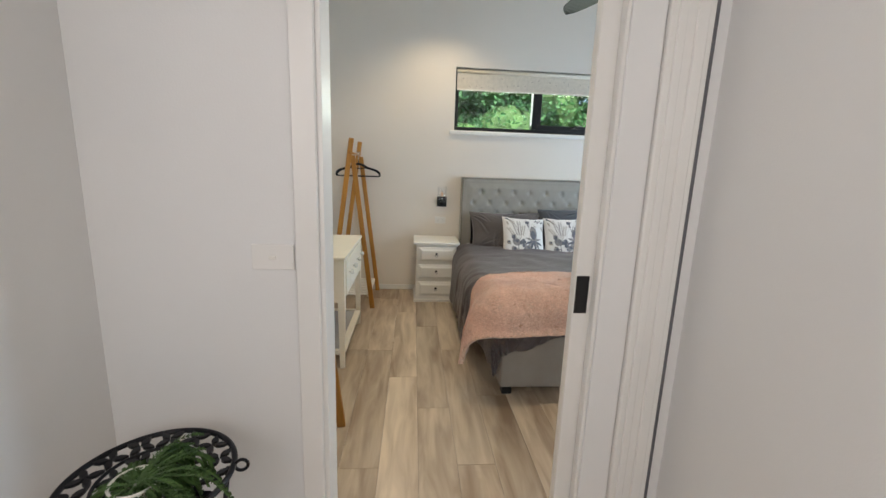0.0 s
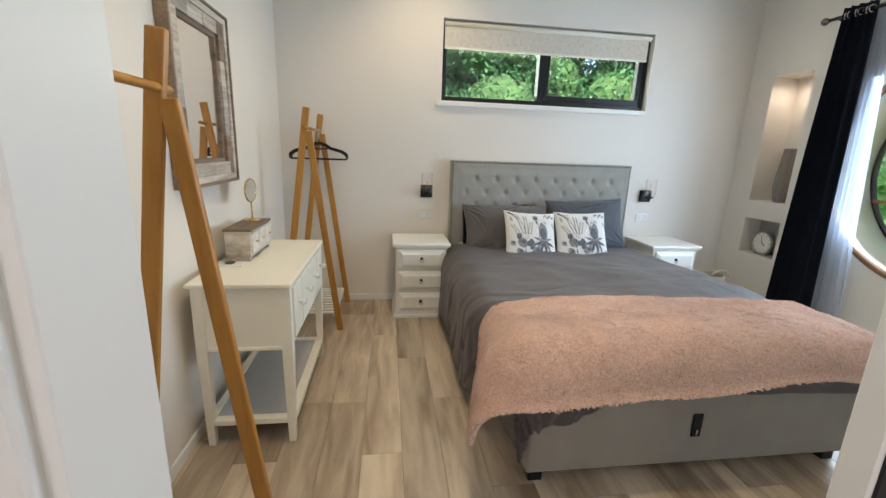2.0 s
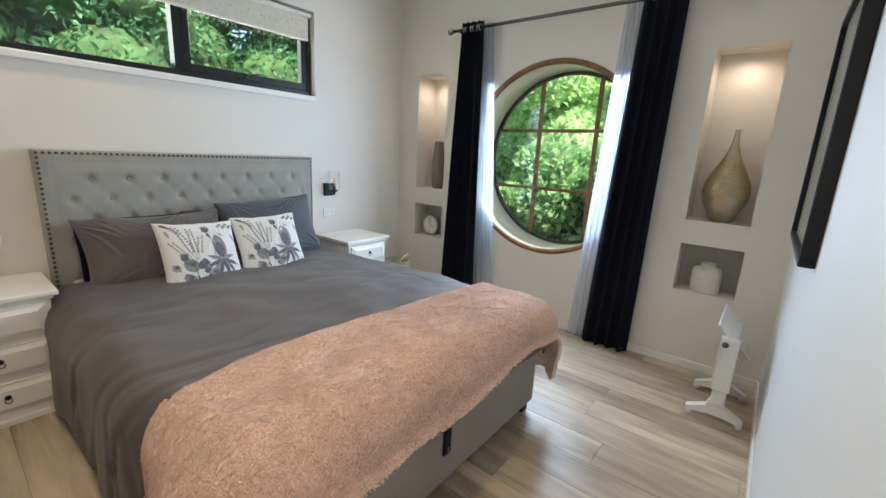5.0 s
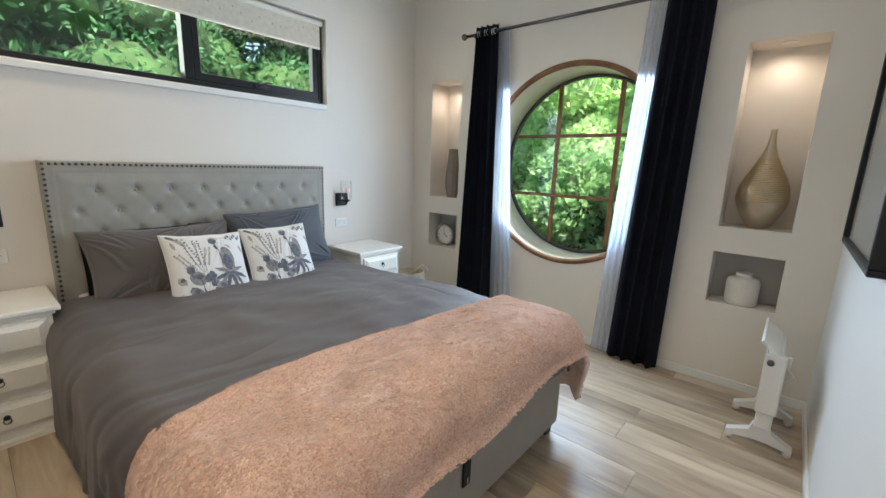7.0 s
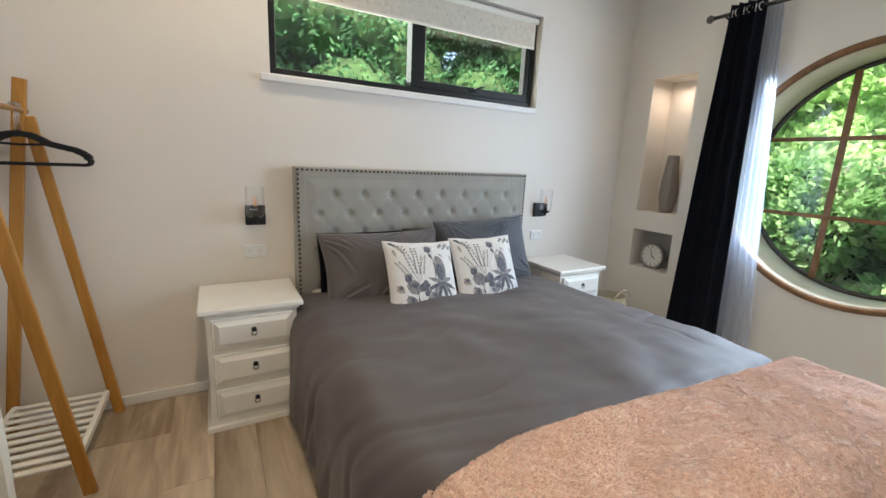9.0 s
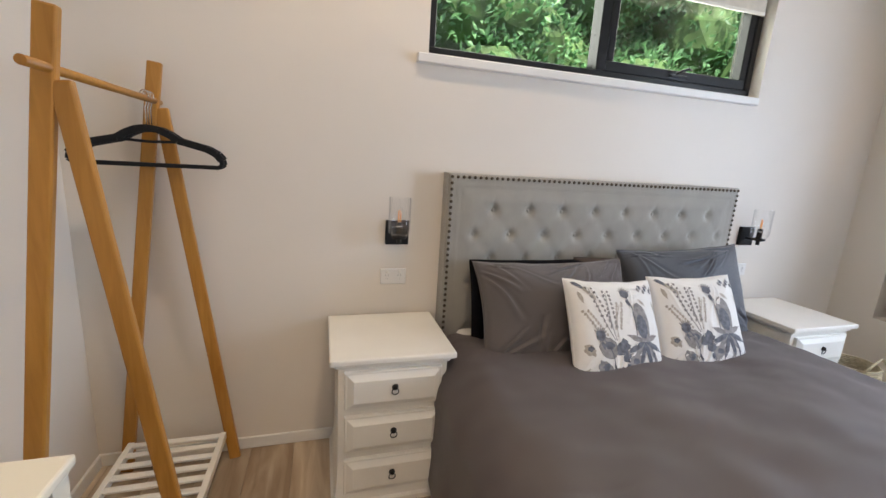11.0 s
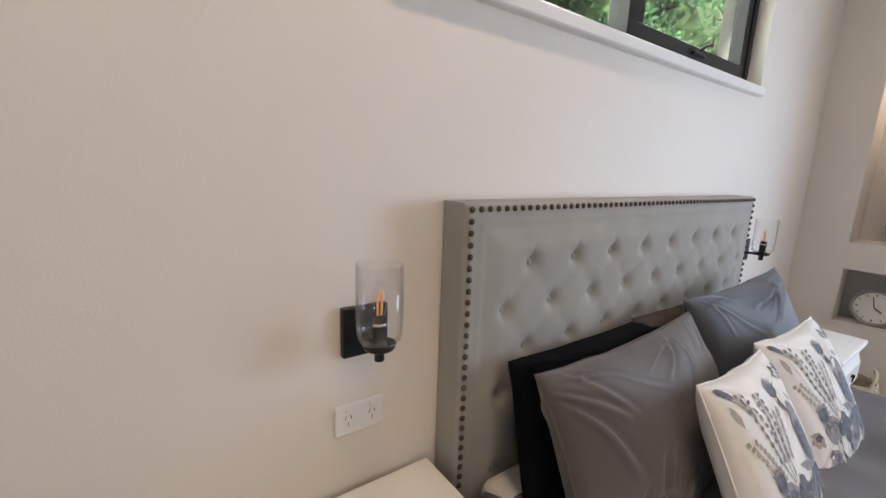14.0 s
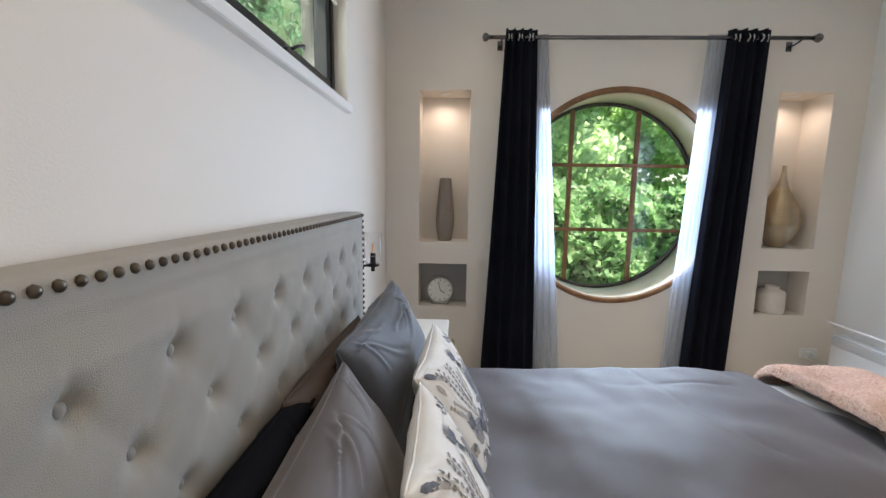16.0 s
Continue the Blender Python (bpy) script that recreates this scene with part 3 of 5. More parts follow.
nl.to_mesh(NAIL)
NAIL.materials.append(M_NAIL)


def nail(x, y, z):
    shared_part("nail", NAIL, bed, (x - ox, y - oy, z))


n = 62
for i in range(n + 1):
    nail(HX0 + 0.014 + (HX1 - HX0 - 0.028) * i / n, YF, HZ - 0.014)
for k in range(1, 30):
    for xx in (HX0 + 0.014, HX1 - 0.014):
        nail(xx, YF, HZ - 0.014 - k * 0.0262)


# ---- bedding ----
def drape(sx, sy, x0, x1, y0, top, rad, flare, hem_w=0.012, seed=0.0):
    """A cloth lying over the bed top and hanging past x0, x1 and y0; (sx, sy) are places on the flat cloth."""
    exx = (x0 - sx) if sx < x0 else (sx - x1 if sx > x1 else 0.0)
    sgx = -1 if sx < x0 else 1
    eyy = (y0 - sy) if sy < y0 else 0.0
    d = math.hypot(exx, eyy)
    cx, cy = min(max(sx, x0), x1), max(sy, y0)
    if d <= 0:
        return cx, cy, top
    dx, dy = sgx * exx / d, -eyy / d
    arc = rad * math.pi / 2
    if d < arc:
        a = d / rad
        out, drop = rad * math.sin(a), rad * (1 - math.cos(a))
    else:
        out, drop = rad, rad + (d - arc)
    hang = max(0.0, d - arc * 0.6)
    per = cy * 9 + cx * 9
    w = math.sin(per + 3 * n3(cx, cy, seed, 2.0)) * hem_w * min(1, hang / 0.2) * (1 + min(1.5, exx * eyy * 20))
    out += flare * hang + w
    return cx + dx * out, cy + dy * out, top - drop


duv = bmesh.new()


def sstep(a, b, x):
    t = max(0.0, min(1.0, (x - a) / (b - a)))
    return t * t * (3 - 2 * t)


def crease(d, width):
    """A pinched fold: a narrow valley with a rounded ridge beside it."""
    return -math.exp(-(d / width) ** 2) + 0.7 * math.exp(-((d - 1.9 * width) / (1.5 * width)) ** 2)


def duvet_fn(u, v):
    sy = 1.80 - 0.17 + (3.87 - 1.63) * v
    far = sstep(2.12, 2.42, sy)
    lo = 0.375 - 0.43 - 0.15 * far + 0.17 * (1 - sstep(1.68, 1.95, sy))
    sx = lo + (1.885 + 0.13 - lo) * u
    left = sx < 1
    dome = 0.022 * math.sin(math.pi * min(1, max(0, (sx - 0.38) / 1.5)))
    rad = 0.075 + (0.085 if left else 0.03) * far
    flare = (0.03 if left else 0.05) * far
    x, y, z = drape(sx, sy, 0.395 if left else 0.37, 1.86, 1.840, 0.602 + dome, rad, flare, 0.006 * (0.3 + far), 3.1)
    z -= 0.052 * (1 - sstep(2.12, 2.27, sy))
    # soft quilting bumps
    z += (0.008 + 0.014 * sstep(2.1, 2.5, sy)) * n3(sx, sy, 1.7, 3.2) + (0.004 + 0.007 * sstep(2.1, 2.5, sy)) * n3(sx, sy * 0.8, 4.2, 6.5) + 0.004 * n3(sx * 0.8, sy, 2.2, 12) - 0.006 * math.exp(-abs(n3(sx * 0.9 + 0.5 * sy, sy * 1.6 - 0.5 * sx, 6.1, 1.9)) / 0.035) * max(0.0, n3(sx, sy, 5.5, 2.1) * 2.5)
    # pulled creases that run from the throw over the bed's edge
    side_ = -1 if left else 1
    over = sstep(1.02, 0.30, sx) if left else 0.0
    hang_ = max(0.0, min(1.0, (0.60 - z) / 0.25))
    bend = 0.20 * sstep(1.0, 0.15, sx) - 0.10 * sstep(0.25, -0.25, sx) + 0.03 * n3(sx, sy, 7.0, 2.2)
    for c, dep, w in ((2.16, 0.004, 0.020), (2.30, 0.005, 0.018), (2.95, 0.004, 0.05)):
        k = crease(sy - c - bend * (1 if c < 2.4 else 0.5), w) * dep * over
        z += k * (1 - hang_)
        x -= k * hang_ * 1.3
    if left:
                # slanting pulls that gather towards the throw
        t_ = sy + 0.55 * z + 0.05 * n3(sy, z, 4.4, 3.0)
        for c, dep, w in ((2.33, 0.015, 0.012), (2.45, 0.013, 0.014), (2.62, 0.012, 0.020), (2.86, 0.009, 0.024), (3.2, 0.010, 0.03)):
            x -= crease(t_ - c, w) * dep * sstep(0.60, 0.50, z) * (0.6 + 0.8 * n3(sy, z, c, 4.0))
    x += side_ * (0.009 * hang_) * (abs(n3(sy * 3.2 + z * 1.5, z * 0.9, 6.6, 1.6)) * 2 - 0.5)
    x += 0.005 * n3(sy, z, 2.2, 6.0)
    y += 0.008 * n3(sx, z, 7.7, 6.0) - (0.008 if sy < 1.8 else 0)
    # crumpled bunch at the foot's corner
    bun = sstep(0.72, 0.45, sx) * sstep(1.86, 1.78, sy)
    if bun > 0:
        q = abs(n3(sx * 2.5, sy, 4.0, 5.0)) + 0.6 * abs(n3(sx * 2, sy * 1.5, 1.0, 10.0))
        y -= bun * (0.05 * q - 0.004)
        z -= bun * (0.075 + 0.03 * n3(sx, sy, 9.0, 10.0))
    z -= 0.026 * sstep(2.8, 3.35, sy)
    if sy > 3.6:
        z -= (sy - 3.6) * 0.12
    return (x, y, max(z, 0.045 + 0.01 * n3(sx, sy, 0, 9)))


sheet(duv, duvet_fn, 250, 270)
dv = thing("duvet", (0, 0, 0), "rumpled charcoal cotton duvet spread over the bed", "duvet")
dob = part("cover", duv, M_DUVET, dv)
sm = dob.modifiers.new("thick", "SOLIDIFY")
sm.thickness, sm.offset = 0.014, -1

bl = bmesh.new()


def blanket_fn(u, v):
    sx = 0.37 - 0.53 + (1.89 + 0.44 - 0.37 + 0.53) * u
    top_edge = 2.225 - 0.045 * u + 0.03 * math.sin(u * 7) - 0.22 * max(0.0, 1 - u / 0.30) ** 1.4
    bot_edge = 1.855 - 0.345 + 0.09 * u + 0.24 * max(0, 1 - u / 0.19) ** 1.3 + 0.012 * math.sin(u * 11)
    sy = bot_edge + (top_edge - bot_edge) * v
    dome = 0.022 * math.sin(math.pi * min(1, max(0, (sx - 0.38) / 1.5)))
    x, y, z = drape(sx, sy, 0.36, 1.815, 1.838, 0.664 + dome, 0.132, 0.05, 0.015, 5.0)
    x -= 0.06 * sstep(0.34, 0.0, sx) * sstep(2.10, 1.80, sy)
    z -= 0.010 * sstep(1.35, 1.85, sx)
    edge_ = min(u * 2.4, (1 - u) * 2.4, v * 0.7, (1 - v) * 0.7)
    roll = 0.048 * (1 - min(1, edge_ / 0.042)) ** 2
    z += 0.010 * n3(sx, sy, 3.3, 2.6) - (roll if sy > 1.86 and 0.3 < sx < 2.0 else 0)
    tx, ty = sx + 0.05 * n3(sx, sy, 1, 7), sy + 0.05 * n3(sx, sy, 8, 7)
    f = 0.0030 * n3(tx * 1.0, ty * 1.6, 0, 26) + 0.0012 * n3(tx, ty * 1.3, 5, 60) + 0.009 * n3(sx, sy, 2, 9)
    f *= min(1, edge_ / 0.05)
    z += f
    y -= roll * 0.3
    return (x, y, max(z, 0.03))


pile = sheet(bl, blanket_fn, 520, 190)
bl.normal_update()


def fur(grid, count, seed):
    """Short combed tufts of pile, standing on the throw."""
    r = random.Random(seed)
    up = 1 if grid[len(grid) // 2][len(grid[0]) // 2].normal.z > 0 else -1
    V, F = [], []
    for _ in range(count):
        row = r.choice(grid)
        q = r.choice(row)
        p, nrm = q.co.copy(), q.normal * up
        a = 1.2 * n3(p.x, p.y, p.z, 5) * math.pi + r.gauss(0, 0.45) - 1.2
        comb = Vector((math.cos(a), math.sin(a), 0.0))
        comb = (comb - nrm * comb.dot(nrm)).normalized()
        side = nrm.cross(comb)
        p += comb * r.uniform(-0.004, 0.004) + side * r.uniform(-0.004, 0.004) - nrm * 0.001
        L, w = r.uniform(0.006, 0.012), r.uniform(0.0016, 0.0032)
        mid = p + nrm * L * 0.30 + comb * L * 0.50
        tip = mid + nrm * L * 0.10 + comb * L * 0.55 + side * r.gauss(0, 0.002)
        i = len(V)
        V += [tuple(p - side * w), tuple(p + side * w), tuple(mid + side * w * 0.8), tuple(mid - side * w * 0.8), tuple(tip)]
        F += [(i + 3, i + 2, i + 1, i), (i + 4, i + 2, i + 3)]
    me = bpy.data.meshes.new("fur_pile")
    me.from_pydata(V, [], F)
    me.materials.append(M_PILE)
    return me


FUR_MESH = fur(pile, 70000, 12)
bk = thing("blanket", (0, 0, 0), "fluffy dusty-pink faux fur throw draped over the bed foot", "blanket")
bob = part("fur_cloth", bl, M_FUR, bk)
sm = bob.modifiers.new("thick", "SOLIDIFY")
sm.thickness, sm.offset = 0.024, -1
tagged(shared_part("fur_pile", FUR_MESH, bk, (0, 0, 0)), "combed dusty-pink fur tufts", kind="stuff")


@functools.lru_cache(None)
def folds(seed, side):
    """Straight creases that fan in from the corners and sides of a stuffed bag."""
    r = random.Random(seed * 10 + side)
    out = []
    for cu, cv, n_ in ((-1, -1, 6), (1, -1, 3), (1, 1, 3), (-1, 1, 5), (-0.2, -1, 5), (0.4, 1, 4)):
        a0 = math.atan2(-cv * 0.7 if cv else 0.1, -cu)
        for _ in range(n_):
            out.append((cu * 0.98 + r.uniform(-0.1, 0.1), cv * 0.96 + r.uniform(-0.15, 0.15), a0 + r.uniform(-0.65, 0.65), r.uniform(0.5, 1.5), r.uniform(0.013, 0.034), r.uniform(0.35, 1.15)))
    return out


def cushion_point(u, v, w, h, t, side, pinch=0.06, wr=0.006, seed=0.0):
    """A stuffed bag: u and v from -1 to 1, in its own plane x, z; side 1 front or -1 back."""
    e = (1 - abs(u) ** 2.6) * (1 - abs(v) ** 2.6)
    th = t * max(e, 0) ** 0.45
    k = 1 - pinch * (1 - abs(v) ** 2) * abs(u) ** 3
    k2 = 1 - pinch * (1 - abs(u) ** 2) * abs(v) ** 3
    x, z = u * w / 2 * k, v * h / 2 * k2
    r = n3(u * 1.2 + seed, v * 1.2, side, 1.4) * wr * 2.0
    edgef = min(1, (1 - max(abs(u), abs(v))) / 0.10)
    for pu, pv, ang, dep, wid, reach in folds(seed, side):
        du, dv = u - pu, v - pv
        along = du * math.cos(ang) + dv * math.sin(ang)
        if along <= 0 or along > reach:
            continue
        across = -du * math.sin(ang) + dv * math.cos(ang) + 0.05 * math.sin(along * 4 + pu * 9)
        w_ = wid * (0.5 + 0.9 * along)
        q_ = across / w_
        if abs(q_) < 4:
            r += wr * dep * math.sin(math.pi * along / reach) ** 0.6 * (math.exp(-q_ * q_) - 0.8 * math.exp(-((q_ - 1.7) ** 2)))
    y = -side * (th / 2 + r * edgef)
    return x, y, z + 0.004 * n3(u * 3, seed, v, 1.0)


def cushion(name, w, h, t, m, material, label, category, seed, wr=0.006, nn=96, pinch=0.06):
    ob = thing(name, (0, 0, 0), label, category)
    ob.matrix_basis = m
    bm = bmesh.new()
    for side in (1, -1):
        sheet(bm, lambda a, b: cushion_point(2 * a - 1, 2 * b - 1, w, h, t, side, pinch, wr, seed), nn, nn)
    bmesh.ops.remove_doubles(bm, verts=bm.verts, dist=0.0008)
    part("case", bm, material, ob)
    pip = []
    for k in range(4 * 16):
        s_, f = divmod(k, 16)
        q = -1 + 2 * f / 16
        uu, vv = ((q, -1), (1, q), (-q, 1), (-1, -q))[s_]
        p = cushion_point(uu, vv, w, h, t, 1, pinch, 0, seed)
        pip.append((p[0], 0, p[2]))
    part("seam", tube(bmesh.new(), pip, 0.0028, 6, True), material, ob)
    return ob


def lean(x, y, z, tilt, yaw=0, roll=0):
    return pose(x, y, z, 0, 0, yaw) @ pose(0, 0, 0, -tilt, roll, 0)


M_SLATE = M_PILLOW
cushion("pillow", 0.66, 0.41, 0.13, lean(0.765, 3.80, 0.695, 14, 0, 0), M_DARKP, "black cotton pillow tucked behind a charcoal pillow", "pillow", 1.0, pinch=0.03)
cushion("pillow", 0.66, 0.40, 0.15, lean(1.28, 3.81, 0.700, 12, 0, 1), mat("brown_pillow", (0.07, 0.05, 0.04), 0.9, var=0.1), "dark brown pillow tucked behind a charcoal pillow", "pillow", 2.0, pinch=0.03)
cushion("pillow", 0.74, 0.44, 0.18, lean(0.785, 3.675, 0.712, 24, 2, 0), M_PILLOW, "creased charcoal cotton pillow leaning on the headboard", "pillow", 3.0, wr=0.0075, pinch=0.085)
# Charcoal case too; the window's blue light is put into its colour.
cushion("pillow", 0.67, 0.43, 0.17, lean(1.475, 3.700, 0.765, 20, -3, -3), mat("daylit_pillowcase", (0.062, 0.070, 0.086), 0.68, var=0.12, scale=4, bump=0.3, bscale=500, sheen=0.25), "creased charcoal cotton pillow beside the printed cushions, painted bluish with daylight", "pillow", 4.4, wr=0.0075, pinch=0.075)

# printed cushions
M_CUSH = mat("ivory_print_cloth", (0.72, 0.715, 0.70), 0.85, var=0.05, scale=12, bump=0.25, bscale=600)
M_INK = [mat("ink_slate", (0.13, 0.14, 0.17), 0.85, var=0.5, scale=60), mat("ink_grey", (0.26, 0.25, 0.25), 0.85, var=0.4, scale=60), mat("ink_taupe", (0.42, 0.39, 0.35), 0.85, var=0.3, scale=60)]


def ink_shapes():
    """The botanical print, as outlines in the cushion's square from -1 to 1: (shade, points)."""
    r_ = random.Random(11)
    out = []

    def blob(x, y, a, b, ang=0.0, s=0, wob=0.12, n_=14):
        c, sn = math.cos(ang), math.sin(ang)
        pts = []
        for k in range(n_):
            t = 2 * math.pi * k / n_
            m_ = 1 + r_.uniform(-wob, wob)
            p, q = a * math.cos(t) * m_, b * math.sin(t) * m_
            pts.append((x + p * c - q * sn, y + p * sn + q * c))
        out.append((s, pts))

    def leaf(x, y, L, w, ang, s=0):
        c, sn = math.cos(ang), math.sin(ang)
        pts = [(x + p * L * c - q * w * sn, y + p * L * sn + q * w * c) for p, q in ((0, 0), (0.25, 0.8), (0.6, 0.9), (1, 0), (0.6, -0.7), (0.25, -0.7))]
        out.append((s, pts))

    def stem(x0, y0, x1, y1, bend, w=0.012, s=1):
        n_ = 10
        L = math.hypot(x1 - x0, y1 - y0)
        nx, ny = -(y1 - y0) / L, (x1 - x0) / L
        cs = [(x0 + (x1 - x0) * k / n_ + nx * bend * math.sin(math.pi * k / n_), y0 + (y1 - y0) * k / n_ + ny * bend * math.sin(math.pi * k / n_)) for k in range(n_ + 1)]
        for (ax, ay), (bx_, by) in zip(cs, cs[1:]):
            out.append((s, [(ax - nx * w, ay - ny * w), (bx_ - nx * w, by - ny * w), (bx_ + nx * w, by + ny * w), (ax + nx * w, ay + ny * w)]))

    # sprigs of small buds
    for bx0, by0, tx, ty, s in ((-0.25, -0.15, -0.62, 0.80, 1), (-0.22, -0.15, -0.30, 0.72, 1), (-0.18, -0.1, -0.05, 0.48, 2), (-0.35, -0.2, -0.78, 0.35, 2)):
        stem(bx0, by0, tx, ty, 0.04, 0.008, s)
        for k in range(9):
            f = 0.25 + 0.75 * k / 8
            for sd in (-1, 1):
                blob(bx0 + (tx - bx0) * f + sd * 0.055, by0 + (ty - by0) * f + 0.02, 0.034, 0.026, r_.uniform(0, 3), s, 0.2, 8)
    # thistle heads on stems
    for hx, hy, bx0, by0 in ((0.12, 0.68, 0.22, -0.1), (-0.55, -0.05, -0.3, -0.6), (-0.05, -0.45, 0.0, -0.95)):
        stem(bx0, by0, hx, hy, -0.06, 0.010, 0)
        blob(hx, hy, 0.10, 0.09, 0, 0)
        for k in range(7):
            leaf(hx, hy, 0.17, 0.02, 0.5 + 0.33 * k, 1)
        leaf(hx, hy - 0.1, 0.16, 0.04, -1.2, 0)
    # banksia
    blob(0.40, 0.16, 0.17, 0.36, 0.12, 1, 0.05, 20)
    blob(0.38, 0.08, 0.12, 0.22, 0.12, 0, 0.05, 18)
    stem(0.50, -0.2, 0.66, -0.92, 0.06, 0.022, 0)
    for ang, L in ((3.5, 0.42), (3.9, 0.36), (-0.4, 0.42), (-0.9, 0.40), (0.3, 0.30), (2.8, 0.34), (-1.3, 0.45), (4.4, 0.45), (-1.9, 0.40)):
        leaf(0.40, -0.20, L * 1.25, 0.065, ang, 0 if L > 0.41 else 1)
    # big soft blooms
    for x, y, a, s in ((-0.42, -0.25, 0.20, 1), (-0.12, -0.28, 0.17, 0), (-0.50, -0.62, 0.16, 1), (0.13, -0.55, 0.15, 1), (-0.78, -0.30, 0.12, 2)):
        blob(x, y, a, a * 0.8, r_.uniform(0, 3), s, 0.22, 18)
        blob(x + 0.02, y + 0.02, a * 0.5, a * 0.4, 0, 0, 0.25, 12)
    for k in range(16):
        leaf(-0.9 + 0.12 * k + r_.uniform(-0.03, 0.03), -0.78 + r_.uniform(-0.08, 0.10), r_.uniform(0.12, 0.24), 0.03, r_.uniform(0.3, 2.8), r_.choice((0, 1, 1, 2)))
    # top corner leaves and berries
    for k in range(7):
        leaf(-0.92 + 0.05 * k, 0.93 - 0.03 * k, 0.2, 0.05, -0.5 - 0.1 * k, 0 if k < 2 else 2)
        blob(0.50 + 0.065 * k, 0.80 + 0.06 * math.sin(k * 2.1), 0.035, 0.055, 0.4, 0 if k % 2 else 1, 0.1, 8)
    leaf(0.80, 0.55, 0.30, 0.06, -1.1, 2)
    leaf(0.40, 0.60, 0.22, 0.04, -0.7, 2)
    leaf(-0.85, 0.75, 0.25, 0.05, -1.3, 2)
    return out


INK = ink_shapes()


def printed_cushion(m, seed):
    w = h = 0.42
    t = 0.13
    ob = cushion("cushion", w, h, t, m, M_CUSH, "square ivory cushion printed with grey banksia and wildflowers", "cushion", seed, wr=0.0025, pinch=0.07)
    tagged(ob, group="printed cushions")
    for sh in range(3):
        bm = bmesh.new()
        for layer, (s, pts) in enumerate(INK):
            if s != sh:
                continue
            lift = 0.0010 + 0.00002 * (layer % 30) + 0.0004 * (2 - sh)
            pts = [(max(-0.95, min(0.95, a)), max(-0.95, min(0.95, b))) for a, b in pts]
            cx, cy = sum(p[0] for p in pts) / len(pts), sum(p[1] for p in pts) / len(pts)

            def on(a, b):
                p = cushion_point(a, b, w, h, t, 1, 0.07, 0.0025, seed)
                return (p[0], p[1] - lift, p[2])
            c = bm.verts.new(on(cx, cy))
            mid = [bm.verts.new(on((a + cx) / 2, (b + cy) / 2)) for a, b in pts]
            rim = [bm.verts.new(on(a, b)) for a, b in pts]
            for k in range(len(pts)):
                j = (k + 1) % len(pts)
                for q in ((c, mid[k], mid[j]), (mid[k], rim[k], rim[j], mid[j])):
                    f = bm.faces.new(q)
                    f.smooth = True
        part("print_layer", bm, M_INK[sh], ob, ("slate", "grey", "taupe")[sh] + " printed leaves and flowers")["kind"] = "stuff"
    return ob


printed_cushion(lean(0.918, 3.475, 0.692, 27, 2, 3), 7.0)
printed_cushion(lean(1.345, 3.490, 0.694, 26, -3, -1), 8.3)


# ---- nightstands ----
def nightstand(x, y, label):
    """Its base centre; it faces -y."""
    ob = thing("nightstand", (x, y, 0), label, "nightstand", "nightstands")
    part("top", bx(-0.229, 0.229, -0.215, 0.215, 0.590, 0.615, 0.006, 2), M_WHITE, ob)
    cap = bx(-0.211, 0.211, -0.197, 0.213, 0.572, 0.590, 0.005)
    part("cornice", cap, M_WHITE, ob)
    bm = bmesh.new()
    prof = [(0.0, 0.222), (0.022, 0.222), (0.030, 0.212), (0.08, 0.203), (0.18, 0.199), (0.572, 0.199)]
    vs = []
    for z, w in prof:
        vs.append([bm.verts.new(c) for c in ((-w, -w + 0.012, z), (w, -w + 0.012, z), (w, 0.205, z), (-w, 0.205, z))])
    for A, B in zip(vs, vs[1:]):
        for k in range(4):
            bm.faces.new((A[k], A[(k + 1) % 4], B[(k + 1) % 4], B[k]))
    bm.faces.new(vs[0][::-1])
    bm.faces.new(vs[-1])
    part("carcass", bm, M_WHITE, ob)
    for z0, z1 in ((0.415, 0.560), (0.237, 0.385), (0.060, 0.207)):
        fr = bmesh.new()
        box(fr, -0.178, 0.178, -0.203, -0.180, z0, z1, 0.003)
        # raised fielded panel
        a = [fr.verts.new((sx * 0.168, -0.2035, zz)) for sx, zz in ((-1, z0 + 0.008), (1, z0 + 0.008), (1, z1 - 0.008), (-1, z1 - 0.008))]
        b = [fr.verts.new((sx * 0.146, -0.216, zz)) for sx, zz in ((-1, z0 + 0.030), (1, z0 + 0.030), (1, z1 - 0.030), (-1, z1 - 0.030))]
        for k in range(4):
            fr.faces.new((a[k], a[(k + 1) % 4], b[(k + 1) % 4], b[k]))
        fr.faces.new(b)
        fr.faces.new(a[::-1])
        dr = part("drawer", fr, M_WHITE, ob)
        zc = (z0 + z1) / 2
        h_ = lathe(bmesh.new(), [(0.0, -0.228), (0.007, -0.227), (0.010, -0.222), (0.006, -0.219), (0.012, -0.216), (0.012, -0.2145)], 14, (0, 0, zc + 0.012), axis="y")
        ringp = [(0.0125 * math.sin(k / 16 * 2 * math.pi), -0.223 - 0.002 * math.cos(k / 16 * 2 * math.pi), zc - 0.002 + 0.0135 * math.cos(k / 16 * 2 * math.pi)) for k in range(16)]
        tube(h_, ringp, 0.0018, 6, True)
        part("ring_pull", h_, M_BLACK, dr, "black ring pull")
    return ob


nightstand(0.077, 3.770, "white painted three-drawer nightstand with black ring pulls")
nightstand(2.240, 3.745, "white painted three-drawer nightstand by the niche wall")


# ---- wall lamps and sockets ----
M_FIL = emit_mat("amber_filament", (1.0, 0.42, 0.08), 0.06)


